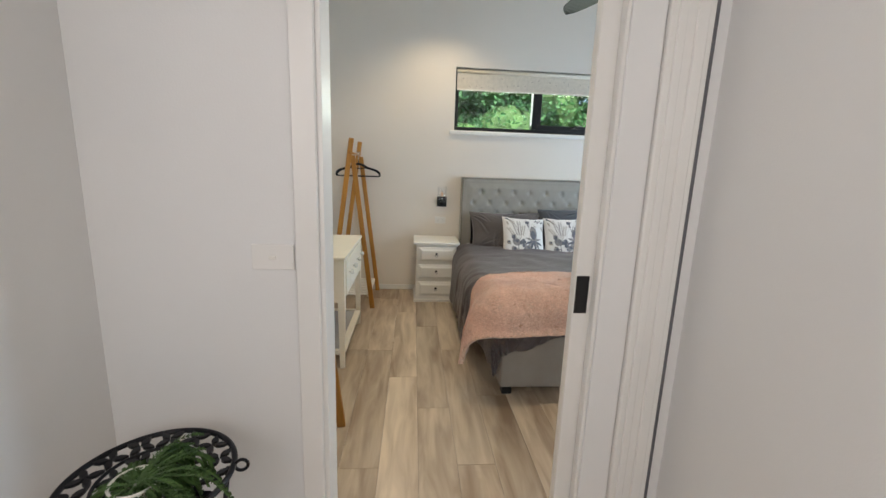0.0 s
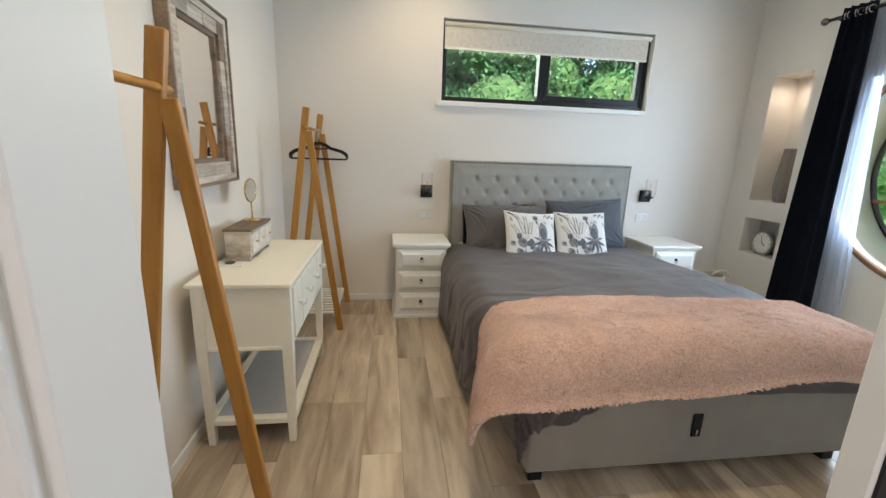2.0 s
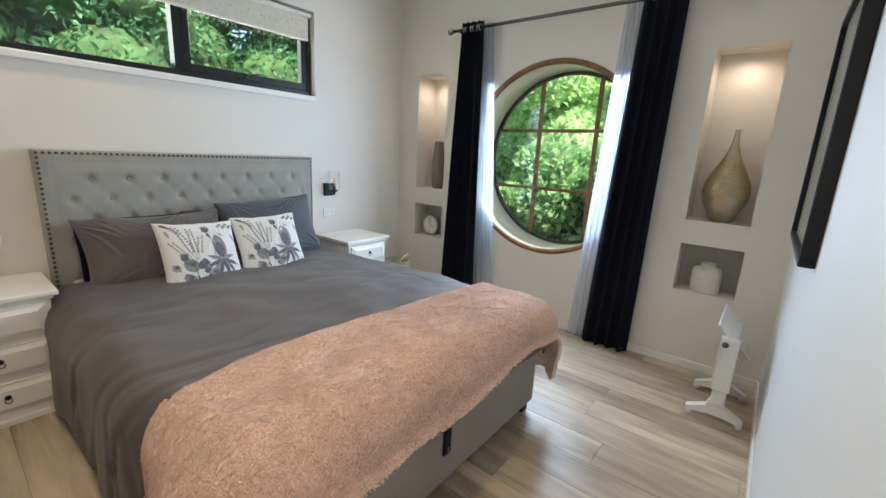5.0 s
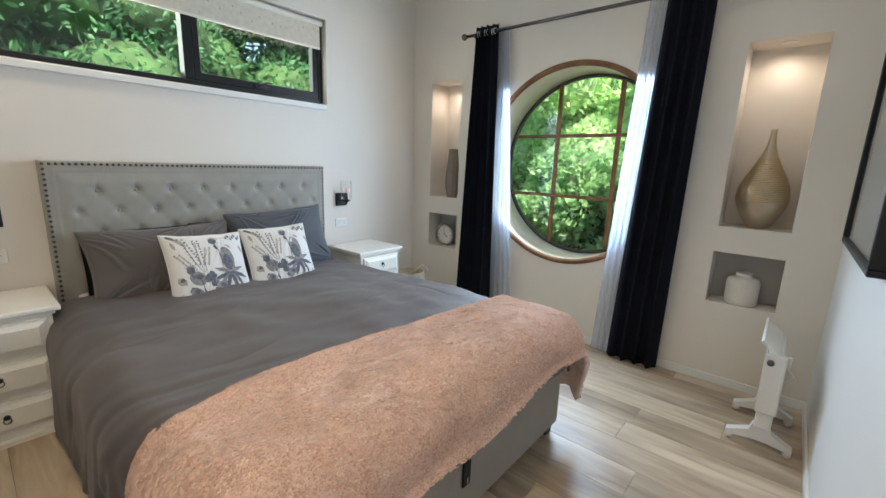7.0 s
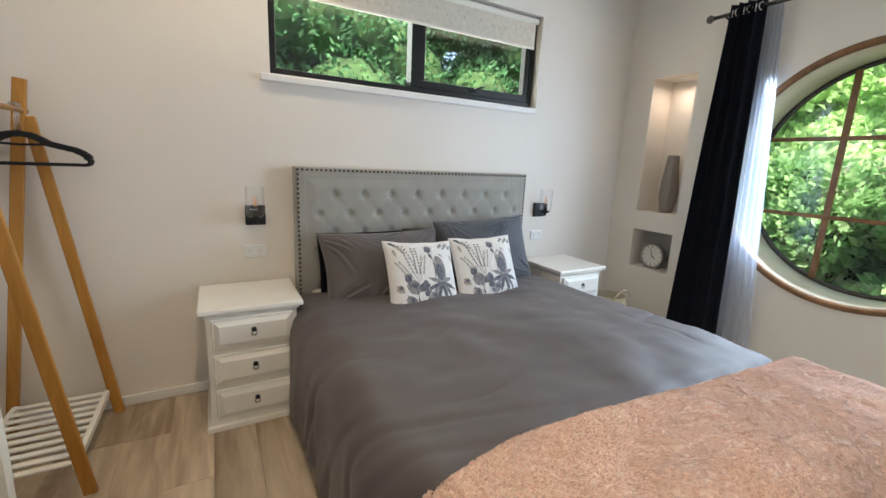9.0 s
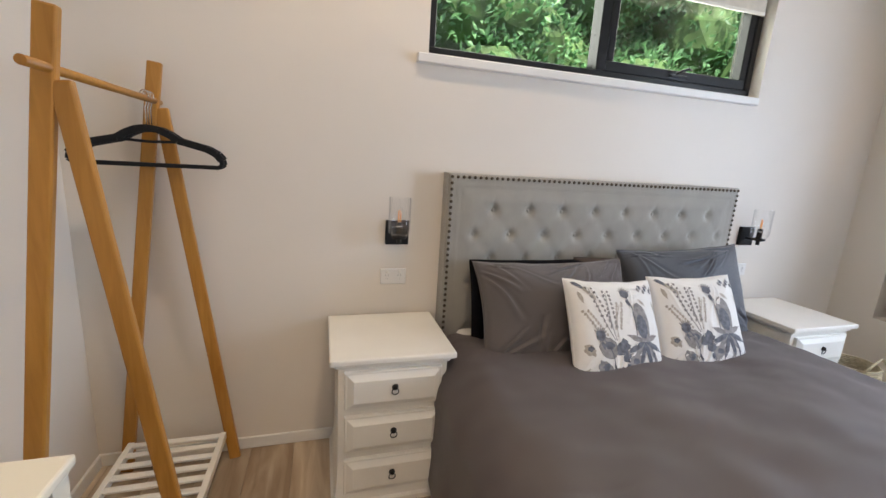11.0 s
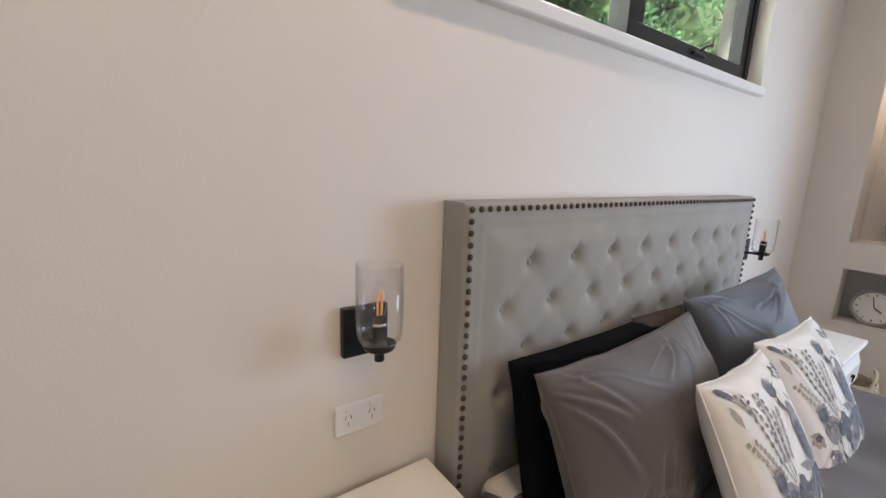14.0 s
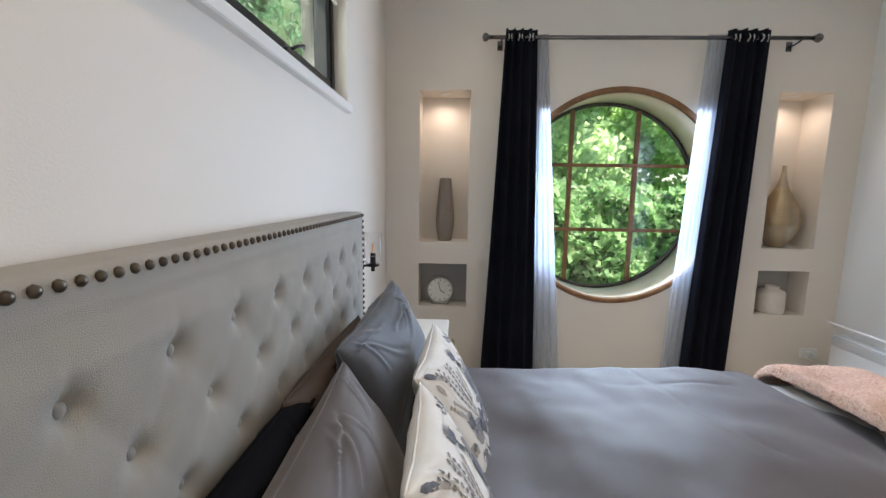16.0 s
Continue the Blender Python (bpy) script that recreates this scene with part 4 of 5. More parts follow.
def wall_lamp(x):
    ob = thing("wall_lamp", (x, NORTH, 0.985), "black wall lamp with clear glass cylinder, switched off", "wall lamp", "bedside wall lamps")
    part("backplate", bx(-0.046, 0.056, -0.018, 0.0, -0.052, 0.055, 0.002), M_BLACK, ob)
    arm = tube(bmesh.new(), [(0, -0.017, -0.008), (0, -0.085, -0.008)], 0.006, 10)
    lathe(arm, [(0.010, -0.062), (0.010, -0.042), (0.030, -0.036), (0.034, -0.026), (0.014, -0.022), (0.013, 0.028), (0.0, 0.030)], 20, (0, -0.088, 0.027))
    part("arm", arm, M_BLACK, ob, "black arm and lamp holder")
    part("glass_shade", lathe(bmesh.new(), [(0.012, -0.0235), (0.036, -0.023), (0.044, -0.012), (0.046, 0.01), (0.046, 0.135), (0.0435, 0.135), (0.0435, 0.01), (0.041, -0.010), (0.034, -0.020), (0.012, -0.0205)], 28, (0, -0.088, 0.027)), M_GLASS, ob, "clear glass cylinder")
    part("bulb", lathe(bmesh.new(), [(0.008, 0.029), (0.014, 0.045), (0.015, 0.065), (0.010, 0.085), (0.003, 0.104), (0.0, 0.106)], 16, (0, -0.088, 0.027)), M_GLASS, ob, "candle bulb")
    part("filament", tube(bmesh.new(), [(-0.004, -0.088, 0.059), (-0.005, -0.088, 0.102), (0.0, -0.086, 0.107), (0.005, -0.088, 0.102), (0.004, -0.088, 0.059)], 0.0022, 6), M_FIL, ob, "amber filament")
    part("collar", lathe(bmesh.new(), [(0.0145, 0.010), (0.0145, 0.018)], 16, (0, -0.088, 0.027)), M_CHROME, ob, "silver collar")


wall_lamp(0.135)
wall_lamp(2.170)


def socket_plate(x, z, label):
    ob = thing("power_socket", (x, NORTH, z), label, "power socket", "power sockets")
    part("plate", bx(-0.058, 0.058, -0.009, 0, -0.036, 0.036, 0.003), M_TRIM, ob)
    for sx in (-0.028, 0.028):
        b = bmesh.new()
        for k, (ax, az, tilt) in enumerate(((-0.006, 0.006, 0.5), (0.006, 0.006, -0.5), (0.0, -0.009, 0.0))):
            beam(b, (sx + ax - 0.003 * math.sin(tilt), -0.0093, az - 0.004), (sx + ax + 0.003 * math.sin(tilt), -0.0093, az + 0.004), 0.0016, 0.001)
        # Raised bars; the slots' inner shade is in their grey.
        part("pin_slots", b, bpy.data.materials["gap_shade_grey"], ob, "dark pin slots")
        part("rocker", bx(sx - 0.006, sx + 0.006, -0.012, -0.008, 0.016, 0.028, 0.002), M_WHITE, ob, "small white rocker")


socket_plate(0.130, 0.785, "white double power socket under the wall lamp")
socket_plate(2.175, 0.785, "white double power socket above the nightstand")

sw = thing("light_switch", (-0.555, HALL_N, 1.085), "white single light switch plate beside the doorway", "light switch")
part("plate", bx(-0.058, 0.058, -0.010, 0, -0.036, 0.036, 0.003, 2), M_TRIM, sw)
part("rocker", bx(-0.010, 0.010, -0.016, -0.009, -0.006, 0.006, 0.003, 2), M_WHITE, sw, "small white rocker")


# ---- console table and what stands on it ----
con = thing("console_table", (-0.793, 2.565, 0), "cream painted console table with three drawers and glass knobs", "console table")
CL, CD = 0.435, 0.200
part("top", bx(-0.212, 0.205, -CL, CL, 0.748, 0.768, 0.005, 2), M_CREAM, con)
for sx in (-1, 1):
    for sy in (-1, 1):
        lb = bmesh.new()
        x0, y0 = sx * (CD - 0.026), sy * (CL - 0.036)
        hw = 0.022
        for z0, z1, w0, w1 in ((0.0, 0.45, 0.015, hw), (0.45, 0.748, hw, hw)):
            vs = [lb.verts.new((x0 + i * w, y0 + j * w, z)) for z, w in ((z0, w0), (z1, w1)) for i, j in ((-1, -1), (1, -1), (1, 1), (-1, 1))]
            for f in ((0, 3, 2, 1), (4, 5, 6, 7), (0, 1, 5, 4), (1, 2, 6, 5), (2, 3, 7, 6), (3, 0, 4, 7)):
                lb.faces.new([vs[i] for i in f])
        part("leg", lb, M_CREAM, con)
part("end_panel", bx(-CD + 0.045, CD - 0.045, -CL + 0.020, -CL + 0.036, 0.475, 0.748, 0.002), M_CREAM, con)
part("end_panel", bx(-CD + 0.045, CD - 0.045, CL - 0.036, CL - 0.020, 0.475, 0.748, 0.002), M_CREAM, con)
part("end_rail", bx(-CD + 0.040, CD - 0.040, -CL + 0.016, -CL + 0.034, 0.462, 0.480, 0.003), M_CREAM, con)
part("back_panel", bx(-CD + 0.006, -CD + 0.016, -CL + 0.058, CL - 0.058, 0.475, 0.748), M_CREAM, con)
part("drawer_rail", frame_rect(-CL + 0.058, CL - 0.058, 0.475, 0.748, 0.016, 0, 0.015), M_CREAM, con).matrix_basis = pose(CD - 0.010, 0, 0, 0, 0, 90)
part("apron_core", bx(-0.17, 0.165, -CL + 0.060, CL - 0.060, 0.480, 0.744), M_CREAM, con)
M_KNOB = mat("glass_knob", (0.75, 0.74, 0.70), 0.08, metal=0.0, var=0.1, scale=90, coat=0.6)
for y0, y1, ks in ((-0.372, -0.205, (-0.29,)), (-0.197, 0.197, (-0.11, 0.10)), (0.205, 0.372, (0.30,))):
    dr = part("drawer", bx(0.172, 0.203, y0, y1, 0.497, 0.732, 0.003, 2), M_CREAM, con)
    for ky in ks:
        kb = lathe(bmesh.new(), [(0.006, 0.202), (0.006, 0.212), (0.012, 0.217), (0.017, 0.226), (0.013, 0.236), (0.0, 0.238)], 10, (0, ky, 0.640), axis="x")
        part("knob", kb, M_KNOB, dr, "faceted glass knob", smooth=False)
part("shelf_frame", bx(CD - 0.052, CD - 0.006, -CL + 0.055, CL - 0.055, 0.100, 0.128, 0.003), M_CREAM, con)
part("shelf_frame", bx(-CD + 0.006, -CD + 0.040, -CL + 0.055, CL - 0.055, 0.100, 0.128, 0.003), M_CREAM, con)
part("shelf_frame", bx(-CD + 0.044, CD - 0.044, -CL + 0.016, -CL + 0.056, 0.100, 0.128, 0.003), M_CREAM, con)
part("shelf_frame", bx(-CD + 0.044, CD - 0.044, CL - 0.056, CL - 0.016, 0.100, 0.128, 0.003), M_CREAM, con)
part("shelf_board", bx(-CD + 0.040, CD - 0.052, -CL + 0.056, CL - 0.056, 0.106, 0.119), mat("grey_shelf_board", (0.42, 0.42, 0.42), 0.22, var=0.04), con, "smooth pale grey shelf board")

M_BARN = wood("whitewashed_barnwood", (0.30, 0.24, 0.18), (0.60, 0.55, 0.48), 0.75, (4, 1.0, 9), 7, 0.4, vary=0.25)
M_BARND = wood("brown_barnwood", (0.13, 0.085, 0.055), (0.28, 0.20, 0.14), 0.7, (5, 1.0, 9), 8, 0.4, vary=0.2)
ch = thing("trinket_chest", (-0.906, 2.655, 0.768), "small weathered timber chest with three whitewashed drawers", "trinket chest")
part("body", bx(-0.062, 0.056, -0.165, 0.165, 0.020, 0.148, 0.002), M_BARN, ch)
part("lid", bx(-0.067, 0.066, -0.172, 0.172, 0.1485, 0.160, 0.002), M_BARND, ch, "brown timber lid")
for sy in (-1, 1):
    part("side_foot", bx(-0.058, 0.050, sy * 0.158 - 0.007, sy * 0.158 + 0.007, 0.0, 0.0195), M_BARN, ch)
for k in range(3):
    yc = -0.107 + 0.107 * k
    dr = part("drawer", bx(0.052, 0.066, yc - 0.049, yc + 0.049, 0.040, 0.138, 0.002), mat("whitewash", (0.66, 0.62, 0.54), 0.6, var=0.2, scale=40) if k == 0 else bpy.data.materials["whitewash"], ch, "whitewashed drawer front")
    part("knob", lathe(bmesh.new(), [(0.003, 0.066), (0.004, 0.070), (0.007, 0.074), (0.0, 0.079)], 12, (0, yc, 0.09), axis="x"), M_BRASS, dr, "tiny brass knob")

vm = thing("vanity_mirror", (-0.915, 2.755, 0.928), "small round brass vanity mirror on a stem", "vanity mirror")
part("foot", lathe(bmesh.new(), [(0.042, 0.0), (0.043, 0.004), (0.030, 0.009), (0.008, 0.014), (0.006, 0.02)], 28), M_BRASS, vm)
part("stem", tube(bmesh.new(), [(0, 0, 0.012), (0, 0, 0.10)], 0.0042, 10), M_BRASS, vm)
mr = bmesh.new()
tube(mr, [(0.060 * math.cos(k / 32 * 2 * math.pi), 0, 0.160 + 0.060 * math.sin(k / 32 * 2 * math.pi)) for k in range(32)], 0.0045, 8, True)
o = part("hoop", mr, M_BRASS, vm)
o2 = part("glass", lathe(bmesh.new(), [(0.057, -0.002), (0.057, 0.002)], 32, (0, 0, 0.160), axis="y"), M_MIRROR, vm, "round mirror glass")
vm.matrix_basis = pose(-0.915, 2.755, 0.928, 0, 0, 80)

tr = thing("trinket_tray", (-0.925, 2.425, 0.768), "small white rectangular tray with a dark dish", "tray")
part("tray", bx(-0.062, 0.062, -0.035, 0.035, 0.0, 0.008, 0.003), M_WHITE, tr)
part("dish", lathe(bmesh.new(), [(0.016, 0.0085), (0.024, 0.014), (0.022, 0.0145), (0.014, 0.010)], 20, (0.0, -0.002, 0)), mat("dark_dish", (0.06, 0.055, 0.05), 0.3), tr, "dark round dish")

# wall mirror with a timber frame
mi = thing("wall_mirror", (FAR_W, 2.548, 1.5375), "wall mirror in a patchwork whitewashed timber frame", "mirror")
MY, MZ = 0.308, 0.403


def yz_frame(y, z, w, x0, x1, bev=0.002):
    bm = bmesh.new()
    box(bm, x0, x1, -y, y, -z, -z + w, bev)
    box(bm, x0, x1, -y, y, z - w, z, bev)
    box(bm, x0, x1, -y, -y + w, -z + w, z - w, bev)
    box(bm, x0, x1, y - w, y, -z + w, z - w, bev)
    return bm


part("outer_edge", yz_frame(MY, MZ, 0.012, 0.001, 0.052), M_BARND, mi, "dark brown outer edge")
part("white_band", yz_frame(MY - 0.0125, MZ - 0.0125, 0.030, 0.001, 0.044), M_BARN, mi, "whitewashed band")
rp = random.Random(9)
M_PATCH = [M_BARN, M_BARND, wood("grey_barnwood", (0.28, 0.25, 0.22), (0.46, 0.42, 0.37), 0.75, (5, 1, 9), 8, 0.4, vary=0.2), M_BARN]
iy, iz = MY - 0.043, MZ - 0.043
bw = 0.058
for side in (-1, 1):
    z = -iz + bw
    k = 0
    while z < iz - bw - 0.01:
        L = min(rp.uniform(0.09, 0.17), iz - bw - z)
        a, b = (side * iy, side * (iy - bw))
        part("frame_block", bx(0.001, 0.034 + rp.uniform(0, 0.004), min(a, b), max(a, b), z + 0.0008, z + L, 0.001), M_PATCH[(k + (side > 0)) % 4], mi)
        z += L
        k += 1
    y = -iy
    while y < iy - 0.01:
        L = min(rp.uniform(0.12, 0.22), iy - y)
        a, b = (side * iz, side * (iz - bw))
        part("frame_block", bx(0.001, 0.034 + rp.uniform(0, 0.004), y + 0.0008, y + L, min(a, b), max(a, b), 0.001), M_PATCH[(k + 1) % 4], mi)
        y += L
        k += 1
part("inner_lip", yz_frame(iy - bw - 0.0005, iz - bw - 0.0005, 0.020, 0.001, 0.024), M_BARND, mi, "brown inner lip")
part("mirror_glass", bx(0.002, 0.014, -iy + bw + 0.02, iy - bw - 0.02, -iz + bw + 0.02, iz - bw - 0.02), M_MIRROR, mi, "clear mirror glass")


# ---- clothes racks ----
def hanger(x, y, z, tilt=0.0, swing=0.0):
    ob = thing("coat_hanger", (x, y, z), "black velvet coat hanger hanging from the rack rail", "coat hanger", "coat hangers")
    hk = [(0.012 * math.cos(a), 0, -0.001 + 0.0145 * math.sin(a)) for a in [math.pi * (1.15 - 1.5 * k / 12) for k in range(13)]]
    hk += [(0.004, 0, -0.030), (0.0, 0, -0.040), (0.0, 0, -0.105)]
    part("hook", tube(bmesh.new(), hk, 0.0019, 8), M_CHROME, ob, "silver wire hook")
    b = bmesh.new()

    def flat(pts, w):
        for p, q in zip(pts, pts[1:]):
            beam(b, (p[0], 0, p[1] - 0.034), (q[0], 0, q[1] - 0.034), w * 1.25, 0.009)
    flat([(-0.215, -0.165), (-0.200, -0.146), (-0.170, -0.130), (-0.085, -0.108), (-0.060, -0.090), (-0.030, -0.076), (0, -0.072), (0.030, -0.076), (0.060, -0.090), (0.085, -0.108), (0.170, -0.130), (0.200, -0.146), (0.215, -0.165)], 0.018)
    flat([(-0.215, -0.165), (-0.218, -0.182), (-0.205, -0.192), (0.205, -0.192), (0.218, -0.182), (0.215, -0.165)], 0.010)
    flat([(-0.075, -0.112), (0.0, -0.116), (0.078, -0.112)], 0.007)
    part("shoulder_bar", b, M_FELT, ob)
    ob.matrix_basis = pose(x, y, z, tilt, 0, swing)
    return ob


def clothes_rack(xc, y0, y1, label):
    yc = (y0 + y1) / 2
    d = (y1 - y0) / 2
    ob = thing("clothes_rack", (xc, yc, 0), label, "clothes rack", "clothes racks")
    for s in (-1, 1):
        part("leg", beam(bmesh.new(), (-0.200, s * d, 0.0), (0.014, s * d, 1.575), 0.044, 0.024, bev=0.005), M_BAMBOO, ob)
        part("leg", beam(bmesh.new(), (0.198, s * d, 0.0), (0.022, s * d, 1.425), 0.044, 0.022, bev=0.005), M_BAMBOO, ob)
    part("rail", tube(bmesh.new(), [(0.006, -d - 0.095, 1.447), (0.006, d + 0.040, 1.447)], 0.0105, 14), M_BAMBOO, ob)
    zs = 0.125
    for k in range(10):
        y = -d + 0.030 + (2 * d - 0.060) * k / 9
        part("slat", bx(-0.163, 0.152, y - 0.0135, y + 0.0135, zs, zs + 0.010, 0.002), M_WHITE, ob, "white shelf slat")
    for x in (-0.170, 0.160):
        part("shelf_rail", bx(x - 0.011, x + 0.011, -d + 0.013, d - 0.013, zs - 0.018, zs + 0.012, 0.002), M_WHITE, ob, "white shelf rail")
    return ob


clothes_rack(-0.735, 3.360, 3.945, "bamboo A-frame clothes rack with white slatted shelf in the corner")
clothes_rack(-0.715, 0.935, 1.520, "bamboo A-frame clothes rack with white slatted shelf by the doorway")
for yy, sw_, ti in ((3.850, 5, 0), (3.872, -4, 0), (3.895, 2, 0)):
    hanger(-0.729, yy, 1.447 + 0.0115, ti, sw_)
for yy, sw_ in ((1.020, -22), (0.990, -18)):
    hanger(-0.709, yy, 1.447 + 0.0115, 0, sw_)

# ---- curtains ----
rod = thing("curtain_rod", (2.945, 2.305, 2.335), "dark steel curtain rod with ball finials over the round window", "curtain rod")
M_ROD = mat("gunmetal", (0.16, 0.15, 0.15), 0.25, metal=0.9)
part("rail", tube(bmesh.new(), [(0, -1.00, 0), (0, 1.00, 0)], 0.0125, 14), M_ROD, rod)
for s in (-1, 1):
    part("finial", lathe(bmesh.new(), [(0.0125, 0.0), (0.016, 0.004), (0.012, 0.010), (0.024, 0.022), (0.027, 0.034), (0.020, 0.048), (0.0, 0.054)] if s > 0 else [(0.0, -0.054), (0.020, -0.048), (0.027, -0.034), (0.024, -0.022), (0.012, -0.010), (0.016, -0.004), (0.0125, 0.0)], 18, (0, s * 1.0, 0), axis="y"), M_ROD, rod)
    br = bmesh.new()
    tube(br, [(0.098, s * 0.93, -0.02), (0.05, s * 0.93, -0.024), (0.0, s * 0.93, -0.014)], 0.006, 8)
    box(br, 0.094, 0.099, s * 0.93 - 0.018, s * 0.93 + 0.018, -0.05, 0.01, 0.001)
    part("bracket", br, M_ROD, rod)


def curtain_sheet(yt0, yt1, yb0, yb1, x, z0, z1, waves, amp, seed, nu=110, nv=44, top_pinch=1.0):
    bm = bmesh.new()

    def fn(u, v):
        y = (yb0 + (yt0 - yb0) * v) * (1 - u) + (yb1 + (yt1 - yb1) * v) * u
        ph = u * waves * 2 * math.pi + seed + 0.7 * n3(u * 2, v * 1.5, seed, 1.3)
        a = amp * (0.65 + 0.5 * n3(u * 3, v * 0.7, seed + 4, 1.5)) * (1.0 if v > 0.9 else 1 + 0.25 * (1 - v))
        return (x + a * math.sin(ph), y + 0.3 * a * math.cos(ph * 1.0), z0 + (z1 - z0) * v)
    sheet(bm, fn, nu, nv)
    return bm


for a, label in (((3.215, 3.015, 3.320, 2.945), "heavy navy blackout curtain beside the clock niche"), ((1.815, 1.560, 1.925, 1.600), "heavy navy blackout curtain beside the vase niche")):
    c = thing("curtain", (0, 0, 0), label, "curtain", "navy curtains")
    o = part("cloth", curtain_sheet(*a, 2.945, 0.012, 2.385, 4, 0.027, a[0]), M_CURT, c)
    s_ = o.modifiers.new("thick", "SOLIDIFY")
    s_.thickness = 0.004
    for k in range(6):
        yk = a[0] + (a[1] - a[0]) * (k + 0.5) / 6
        ey = bmesh.new()
        tube(ey, [(0, 0.021 * math.cos(q / 16 * 2 * math.pi), 0.021 * math.sin(q / 16 * 2 * math.pi)) for q in range(16)], 0.0045, 6, True)
        e = part("eyelet", ey, M_CHROME, c, "silver eyelet ring")
        e.matrix_basis = pose(2.945, yk, 2.335, 0, 0, 65 if k % 2 else 115)

M_SHEER = bpy.data.materials.new("white_voile")
M_SHEER.use_nodes = True
_n, _l = M_SHEER.node_tree.nodes, M_SHEER.node_tree.links
_b = _n["Principled BSDF"]
_b.inputs["Base Color"].default_value = (0.62, 0.66, 0.74, 1)
_b.inputs["Roughness"].default_value = 0.9
_tl, _tp, _m1, _m2 = _n.new("ShaderNodeBsdfTranslucent"), _n.new("ShaderNodeBsdfTransparent"), _n.new("ShaderNodeMixShader"), _n.new("ShaderNodeMixShader")
_tl.inputs[0].default_value = (0.42, 0.47, 0.56, 1)
_m1.inputs[0].default_value, _m2.inputs[0].default_value = 0.5, 0.42
_l.new(_b.outputs[0], _m1.inputs[1])
_l.new(_tl.outputs[0], _m1.inputs[2])
_l.new(_m1.outputs[0], _m2.inputs[1])
_l.new(_tp.outputs[0], _m2.inputs[2])
_l.new(_m2.outputs[0], _n["Material Output"].inputs[0])
for a, label in (((3.035, 2.930, 3.010, 2.740), "white voile sheer hanging inside the navy curtain"), ((1.925, 1.790, 2.050, 1.850), "white voile sheer bunched against the navy curtain")):
    c = thing("sheer_curtain", (0, 0, 0), label, "sheer curtain", "sheer curtains")
    part("cloth", curtain_sheet(*a, 2.985, 0.012, 2.37, 5, 0.016, a[0] * 2, 90, 30), M_SHEER, c)


# ---- niche ornaments ----
M_STONE = mat("taupe_ceramic", (0.24, 0.205, 0.175), 0.55, var=0.10, scale=20, bump=0.1)
v = thing("vase", (3.165, 3.585, 0.998), "tall faceted taupe ceramic vase in the lit niche", "vase")
vb = bmesh.new()
lathe(vb, [(0.046, 0.0), (0.050, 0.004), (0.068, 0.10), (0.071, 0.15), (0.066, 0.23), (0.052, 0.36), (0.043, 0.448), (0.040, 0.452), (0.036, 0.448), (0.036, 0.40), (0.0, 0.39)], 10)
part("body", vb, M_STONE, v, smooth=False)

M_HAMMER = mat("champagne_metal", (0.50, 0.42, 0.31), 0.32, metal=0.85, var=0.15, scale=14, bump=0.3, bscale=90)
v = thing("bottle_vase", (3.165, 1.212, 0.998), "teardrop vase in brushed silver and bronze metal", "vase")
vb = lathe(bmesh.new(), [(0.050, 0.0), (0.056, 0.006), (0.088, 0.06), (0.118, 0.12), (0.130, 0.175), (0.124, 0.235), (0.100, 0.30), (0.068, 0.36), (0.040, 0.42), (0.022, 0.48), (0.015, 0.53), (0.014, 0.565), (0.017, 0.572), (0.011, 0.572), (0.011, 0.50), (0.0, 0.49)], 36)
part("body", vb, M_HAMMER, v)
gb = bmesh.new()
for k in range(26):
    z = 0.16 + k * 0.010
    r = np.interp(z, [0.12, 0.175, 0.235, 0.30, 0.36, 0.42], [0.118, 0.130, 0.124, 0.100, 0.068, 0.040]) + 0.0012
    tube(gb, [(r * math.cos(q / 40 * 2 * math.pi), r * math.sin(q / 40 * 2 * math.pi), z) for q in range(40)], 0.0022, 5, True)
tagged(part("ribbing", gb, mat("gold_ribs", (0.62, 0.46, 0.24), 0.3, metal=0.9, var=0.2, scale=20), v, "fine gold hammered ribs"), kind="stuff")

v = thing("jar", (3.130, 1.222, 0.528), "squat white ribbed ceramic jar", "jar")
jb = lathe(bmesh.new(), [(0.078, 0.0), (0.084, 0.006), (0.086, 0.03), (0.086, 0.135), (0.078, 0.158), (0.052, 0.168), (0.042, 0.172), (0.042, 0.190), (0.046, 0.194), (0.038, 0.194), (0.036, 0.16), (0.0, 0.15)], 32)
part("body", jb, mat("ivory_ceramic", (0.70, 0.66, 0.60), 0.5, var=0.06, scale=30, bump=0.3, bscale=60), v)

ck = thing("clock", (3.115, 3.612, 0.635), "round desk clock with pewter rim and white dial", "clock")
M_PEW = mat("pewter", (0.36, 0.34, 0.30), 0.35, metal=0.8)
part("case", lathe(bmesh.new(), [(0.080, 0.032), (0.100, 0.028), (0.107, 0.010), (0.105, -0.012), (0.094, -0.016), (0.088, -0.006), (0.088, 0.0)], 44, axis="x"), M_PEW, ck)
part("foot", bx(-0.012, 0.030, -0.060, 0.060, -0.107, -0.086, 0.004), M_PEW, ck)
part("dial", lathe(bmesh.new(), [(0.088, -0.003), (0.088, 0.0)], 40, axis="x"), mat("clock_dial", (0.78, 0.76, 0.70), 0.5, var=0.03), ck, "white dial")
tk = bmesh.new()
for k in range(12):
    a = k * math.pi / 6
    w = 0.0018 if k % 3 else 0.003
    beam(tk, (-0.0042, 0.068 * math.sin(a), 0.068 * math.cos(a)), (-0.0042, 0.080 * math.sin(a), 0.080 * math.cos(a)), w * 2, 0.0008, side=(1, 0, 0))
tagged(part("hour_marks", tk, M_BLACK, ck, "black hour marks"), kind="stuff")
